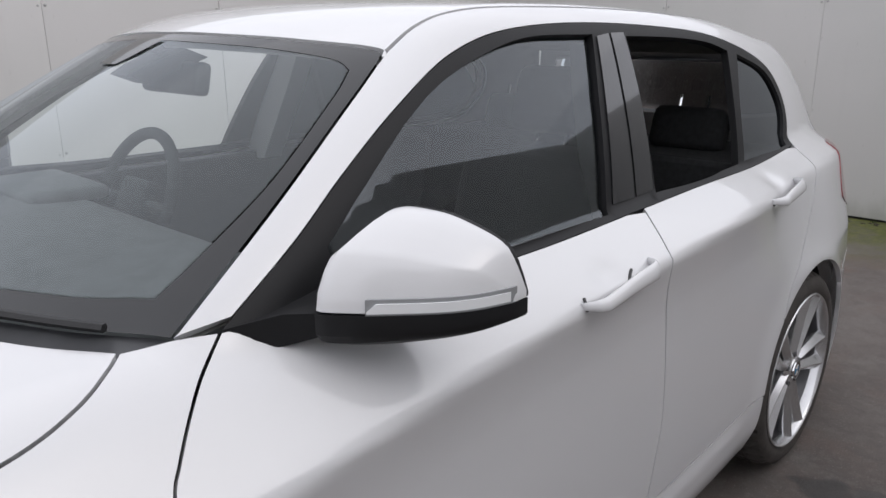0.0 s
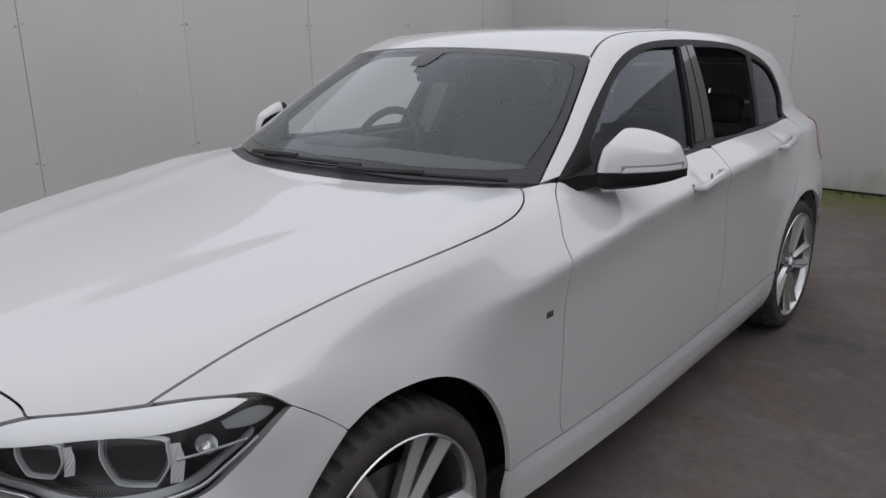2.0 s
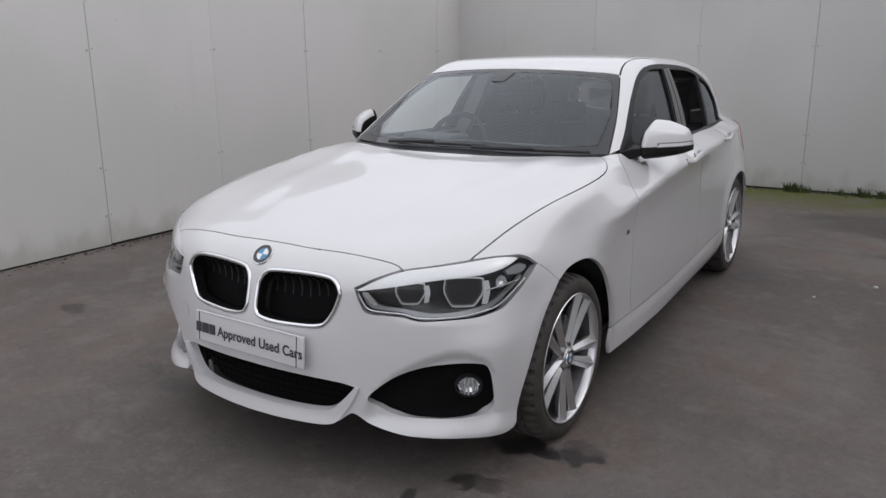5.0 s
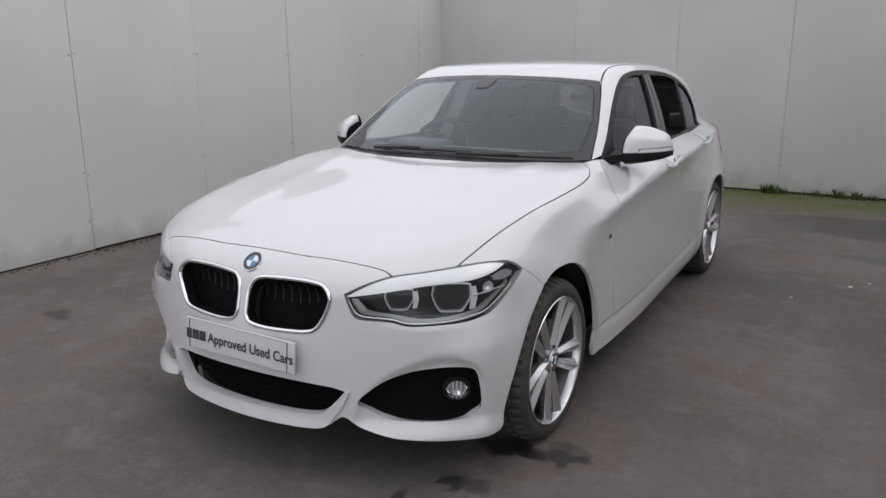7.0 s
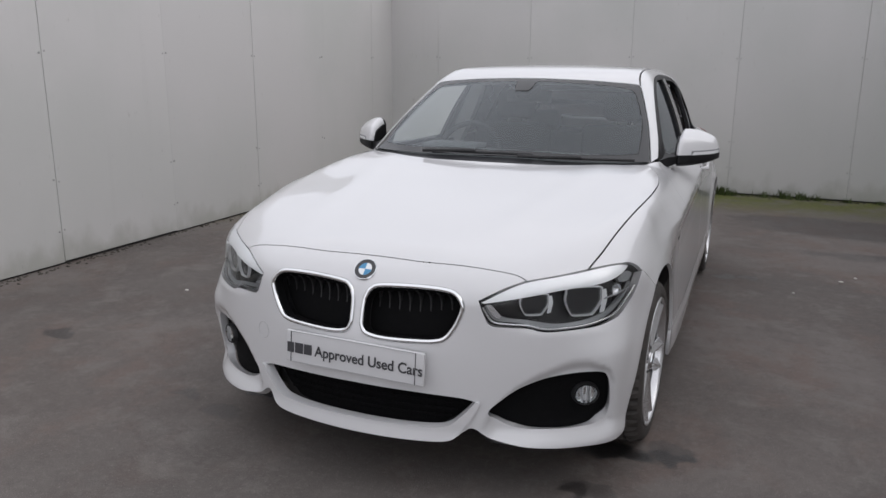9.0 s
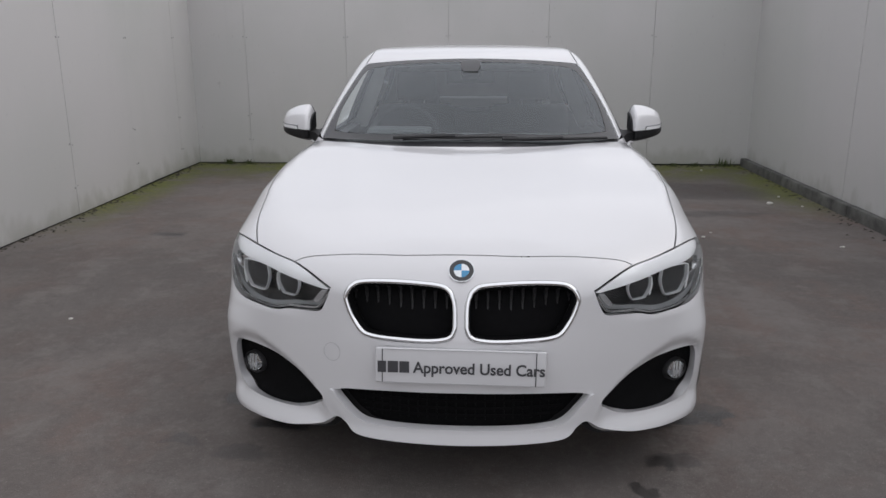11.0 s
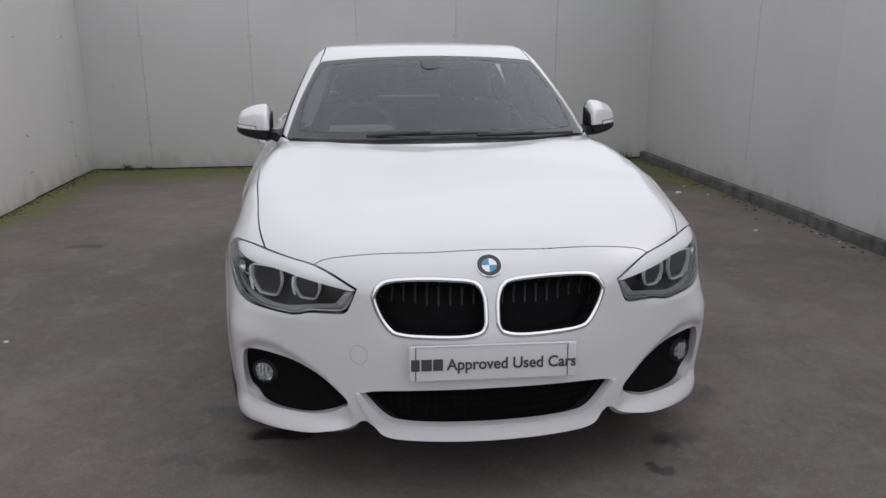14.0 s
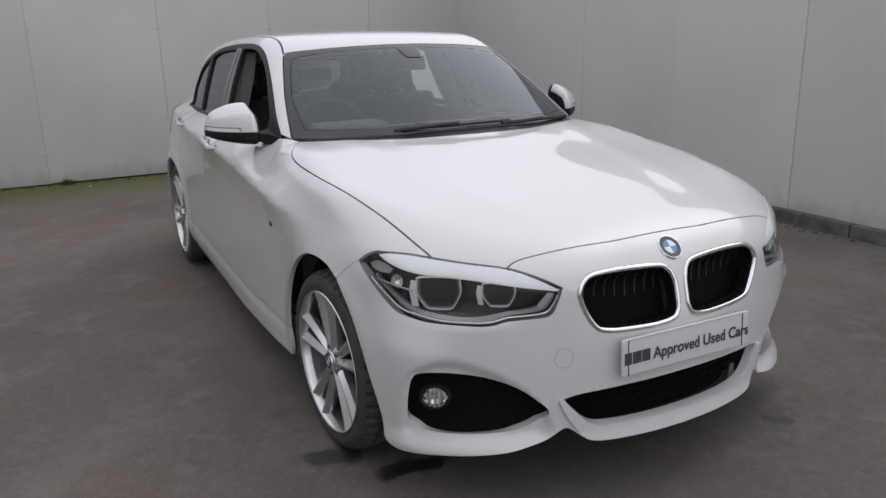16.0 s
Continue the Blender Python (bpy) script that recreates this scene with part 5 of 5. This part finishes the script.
# doors: handles, mirrors, wipers, side badge
for sx in (1, -1):
    for y0, z0, y1, z1 in ((1.412, .890, 1.662, .913), (2.325, .919, 2.560, .936)):
        hd = new("door_handle")
        hd.parent = car
        a, b = np.array((.895, y0, z0)), np.array((.88, y1, z1))
        bm = bmesh.new()
        rings = []
        for t in np.linspace(0, 1, 17):
            p = a + (b - a) * t
            end = min(1, min(t, 1 - t) / .12)
            out = -.004 + .030 * end ** .6
            hw = (.0115 + .0065 * t) * (.55 + .45 * end ** .5)
            e = on_skin([(sx * p[0], p[1], p[2] - .012)], 0)[0]
            rings.append([(sx * (abs(e[0]) + out + .008 * math.cos(g) - .25 * hw * math.sin(g)), p[1], p[2] + hw * math.sin(g)) for g in [2 * math.pi * kk / 12 for kk in range(12)]])
        loft(bm, rings)
        part("grip", bm, PAINT, hd, smooth=50)
        for t, hgt in ((.03, .016), (.66, .020)):
            p = a + (b - a) * t
            bm = bmesh.new()
            tube(bm, on_skin([(sx * .88, p[1] + .006 * q + (.012 if t > .5 else 0) * q, p[2] - .012 + hgt * q) for q in np.linspace(0, 1.2, 6)], .0012), .0032, 6)
            part("grip_seam", bm, SEAM, hd, smooth=50)
    mr = new("door_mirror")
    mr.parent = car
    U = np.linspace(0, 1, 21)
    xi = Line((0, .810), (.5, .905), (.85, .970), (1, .991))
    front = Line((0, .905), (.06, .893), (.25, .915), (.5, .958), (.75, 1.008), (.9, 1.050), (1, 1.090))
    back = Line((0, 1.055), (.5, 1.092), (1, 1.116))
    ztop = Line((0, 1.092), (.05, 1.116), (.13, 1.128), (.35, 1.124), (.66, 1.104), (.84, 1.084), (.94, 1.052), (1, 1.024))
    zlow = lambda u: 1.010 + .004 * u * u
    # face: (share of the height, share of the depth from front to back)
    FACE = ((0, .03), (.02, .0), (.25, .025), (.5, .10), (.62, .155), (.66, .185), (.69, .225), (.80, .38), (.91, .56), (.98, .72), (1, .80), (.995, .86), (.03, .86))

    def shell(za, zb, face, grow, mat, name, label):
        bm = bmesh.new()
        rings = []
        for u in U:
            x, y0, y1, lo, hi = float(xi(u)), float(front(u)) - grow, float(back(u)), za(u), zb(u)
            rings.append([(sx * x, y0 + (y1 - y0) * d, lo + (hi - lo) * v) for v, d in face])
        loft(bm, rings)
        return part(name, bm, mat, mr, label, smooth=30)

    shell(zlow, lambda u: float(ztop(u)), FACE, 0, PAINT, "mirror_cap", "white painted mirror cap")
    shell(lambda u: zlow(u) + .001, lambda u: float(ztop(u)) - .0015, ((.0, .855), (.985, .855), (.985, .97), (.93, 1.02), (.05, 1.02)), 0, TRIM, "mirror_frame", "black frame round the mirror glass")
    bm = bmesh.new()
    loft(bm, [[(sx * x, float(front(0)) + (float(back(0)) - float(front(0))) * d, zlow(0) + (float(ztop(0)) - zlow(0)) * v) for v, d in FACE] for x in (.8095, .802)])
    part("mirror_end", bm, TRIM, mr, "black inner end of the mirror", smooth=30)
    shell(lambda u: .957 + .032 * u ** 2, lambda u: zlow(u) - .0012, ((0, .22), (.2, .06), (.45, .0), (1, .0), (1, 1.0), (.1, 1.0), (0, .9)), .003, TRIM, "mirror_base", "black plastic mirror base")
    bm = bmesh.new()
    rings = []
    for u in np.linspace(.36, .985, 16):
        x, y0, y1, zz = float(xi(u)), float(front(u)), float(back(u)), zlow(u)
        hgt = .0150 * min(1, (u - .35) / .03)
        rings.append([(sx * x, y0 - .0050, zz + .002), (sx * x, y0 - .0050, zz + hgt), (sx * x, y0 + .01, zz + hgt + .001), (sx * x, y0 + .012, zz)])
    loft(bm, rings)
    part("indicator_strip", bm, INDICATOR, mr, "clear indicator strip", smooth=30)
    bm = bmesh.new()
    rings = []
    for u in np.linspace(.345, .99, 16):
        x, y0, zz = float(xi(u)), float(front(u)), zlow(u)
        rings.append([(sx * x, y0 - .0018, zz - .001), (sx * x, y0 - .0018, zz + .0205), (sx * x, y0 + .008, zz + .021), (sx * x, y0 + .008, zz - .001)])
    loft(bm, rings)
    part("strip_frame", bm, LAMP_GREY, mr, "grey frame of the indicator strip", smooth=30)
    bm = bmesh.new()
    loft(bm, [[(sx * x, y, z) for x, y, z in r] for r in (
        [(.742, .80, .955), (.742, .80, .992), (.735, .97, 1.02), (.752, .97, .97)],
        [(.778, .870, .958), (.778, .870, 1.003), (.778, .985, 1.006), (.778, .985, .965)],
        [(.822, .905, .975), (.822, .905, 1.006), (.822, 1.02, 1.006), (.822, 1.02, .977)])])
    part("mirror_foot", bm, TRIM, mr, "black mirror foot", smooth=30)
    bm = bmesh.new()
    loft(bm, [[(sx * float(xi(u)), float(back(u)) + .0015, z) for z in (zlow(u) + .008, float(ztop(u)) - .012)] for u in np.linspace(.06, .93, 10)], cap=False, closed=False)
    part("mirror_glass", bm, CHROME, mr, "mirror glass")
    # side badge on the fender
    bm = bmesh.new()
    for i in range(3):
        e = on_skin([(sx * .9, .552 + i * .011, .690)], .0)[0]
        box(bm, e[0] - .002, e[0] + .002, .547 + i * .011, .555 + i * .011, .682, .700, None, .001, 1)
    part("side_badge", bm, DARK_METAL, car, "small dark badge on the fender")

for pts, arm in (([(-.30, .56, 1.0), (-.1, .52, 1.0), (.10, .525, 1.0), (.24, .545, 1.0)], [(-.34, .55, 1.0), (-.2, .53, 1.0), (-.02, .52, 1.0)]),
                 ([(.24, .523, 1.0), (.40, .575, 1.0), (.55, .64, 1.0), (.668, .712, .99)], [(.15, .505, 1.0), (.28, .53, 1.0), (.46, .60, 1.0)])):
    wp = new("wiper")
    wp.parent = car
    bm = bmesh.new()
    tube(bm, on_skin(np.array(path(pts, 5)), .009), .0068, 6)
    part("blade", bm, BLACK_PLASTIC, wp, smooth=50)
    bm = bmesh.new()
    tube(bm, on_skin(np.array(path(arm, 5)), .015), .0085, 6)
    part("arm", bm, BLACK_PLASTIC, wp, smooth=50)
# roof aerial
bm = bmesh.new()
loft(bm, [[(.018 * s1 * math.cos(a), 2.90 + .05 * s1 * math.sin(a) + dy, 1.345 + dz) for a in np.linspace(0, 2 * math.pi, 12, endpoint=False)] for s1, dy, dz in ((1, 0, -.005), (.8, .01, .028), (.45, .03, .058), (.15, .045, .070))])
part("roof_aerial", bm, PAINT, car, "white shark fin roof aerial", smooth=60)

# cabin
bm = bmesh.new()
box(bm, -.74, .74, .78, 2.95, .22, .30)
box(bm, -.75, -.69, .80, 2.85, .25, .955, None, .01)
box(bm, .69, .75, .80, 2.85, .25, .955, None, .01)
box(bm, -.70, .70, 2.62, 3.08, .30, .955, None, .02)
part("cabin_tub", bm, CABIN, car, "dark grey cabin lining")
bm = bmesh.new()
sec = [(.56, .80), (.58, .955), (.72, .985), (.90, .995), (1.02, .985), (1.10, .93), (1.12, .80), (1.05, .62), (.9, .5)]
loft(bm, [[(x, y + .18 * (x / .7) ** 2 * (1 if y < .75 else .15), z - .01 * (x / .7) ** 2) for y, z in sec] for x in np.linspace(-.69, .69, 13)])
part("dashboard", bm, DASH, car, "dark plastic dashboard", smooth=35)
bm = bmesh.new()
box(bm, -.52, -.20, .90, 1.08, .98, 1.015, None, .02, 3)
part("instrument_hood", bm, DASH, car, smooth=40)
bm = bmesh.new()
sm = pose(-.36, 1.20, .93, 0, 0, 0) @ pose(0, 0, 0, 65, 0, 0)
tube(bm, [sm @ Vector((.185 * math.cos(a), .185 * math.sin(a), 0)) for a in np.linspace(0, 2 * math.pi, 41)], .016, 10)
for a in (0, 180, 270):
    tube(bm, [sm @ Vector((.05 * math.cos(radians(a)), .05 * math.sin(radians(a)), -.01)), sm @ Vector((.18 * math.cos(radians(a)), .18 * math.sin(radians(a)), 0))], .014, 8)
box(bm, -.07, .07, -.06, .06, -.03, .015, sm, .02, 3)
part("steering_wheel", bm, CABIN, car, "black leather steering wheel", smooth=50)


def seat(x, y, rear=False):
    s = new("seat" if not rear else "rear_seat")
    s.parent = car
    hw = .25 if not rear else .62
    bm = bmesh.new()
    box(bm, x - hw, x + hw, y - .25, y + .27, .34, .52, None, .05, 3)
    part("cushion", bm, CABIN, s, smooth=50)
    bm = bmesh.new()
    m = pose(0, y + .24, .48, -16, 0, 0)
    box(bm, x - hw, x + hw, -.06, .08, 0, .60 if not rear else .48, m, .055, 3)
    part("backrest", bm, CABIN, s, smooth=50)
    for hx in ((x,) if not rear else (x - .38, x + .38)):
        bm = bmesh.new()
        box(bm, hx - .13, hx + .13, -.03, .075, .63 if not rear else .49, .81 if not rear else .64, m, .045, 3)
        part("headrest", bm, CABIN, s, smooth=50)
        for dx in (-.05, .05):
            bm = bmesh.new()
            tube(bm, [m @ Vector((hx + dx, .02, .50)), m @ Vector((hx + dx, .02, .68))], .006, 6)
            part("headrest_post", bm, CHROME, s, smooth=50)


seat(-.36, 1.62)
seat(.36, 1.62)
seat(0, 2.42, True)
for sx in (1, -1):
    bm = bmesh.new()
    loft(bm, [[(sx * x, y, z) for x, y in ((xo, y0 - .055), (xo, y0 + .055), (xi_, y0 + .035), (xi_, y0 - .035))] for xo, xi_, y0, z in ((.735, .66, 1.84, .93), (.690, .60, 1.86, 1.06), (.640, .555, 1.89, 1.19), (.585, .52, 1.92, 1.32))])
    part("pillar_lining", bm, HEADLINER, car, "grey lining of the door pillar", smooth=40)
bm = bmesh.new()
box(bm, -.125, .125, -.012, .02, -.035, .035, pose(.0, 1.16, 1.262, -12, 0, 0), .016, 3)
tube(bm, [(0, 1.16, 1.28), (0, 1.13, 1.325)], .014, 8)
part("rear_view_mirror", bm, TRIM, car, "black interior mirror", smooth=50)
bm = bmesh.new()
loft(bm, [[(sx_ * w_, y, z) for sx_ in (-1, 1)] + [(sx_ * w_, y + .05, z - .02) for sx_ in (1, -1)] for w_, y, z in ((.055, 1.165, 1.322), (.05, 1.08, 1.292), (.038, 1.04, 1.272))])
part("sensor_cover", bm, TRIM, car, "black sensor cover behind the windscreen", smooth=30)


# the nose stands a little shorter than drawn
def shorten(ob):
    if ob.name.split(".")[0] == "wheel":
        return
    if ob.type == "MESH":
        co = np.empty(len(ob.data.vertices) * 3, np.float32)
        ob.data.vertices.foreach_get("co", co)
        co = co.reshape(-1, 3)
        co[:, 1] = np.where(co[:, 1] < 0, co[:, 1] * .982, co[:, 1])
        ob.data.vertices.foreach_set("co", co.ravel())
        ob.data.update()
    for c in ob.children:
        shorten(c)


shorten(car)
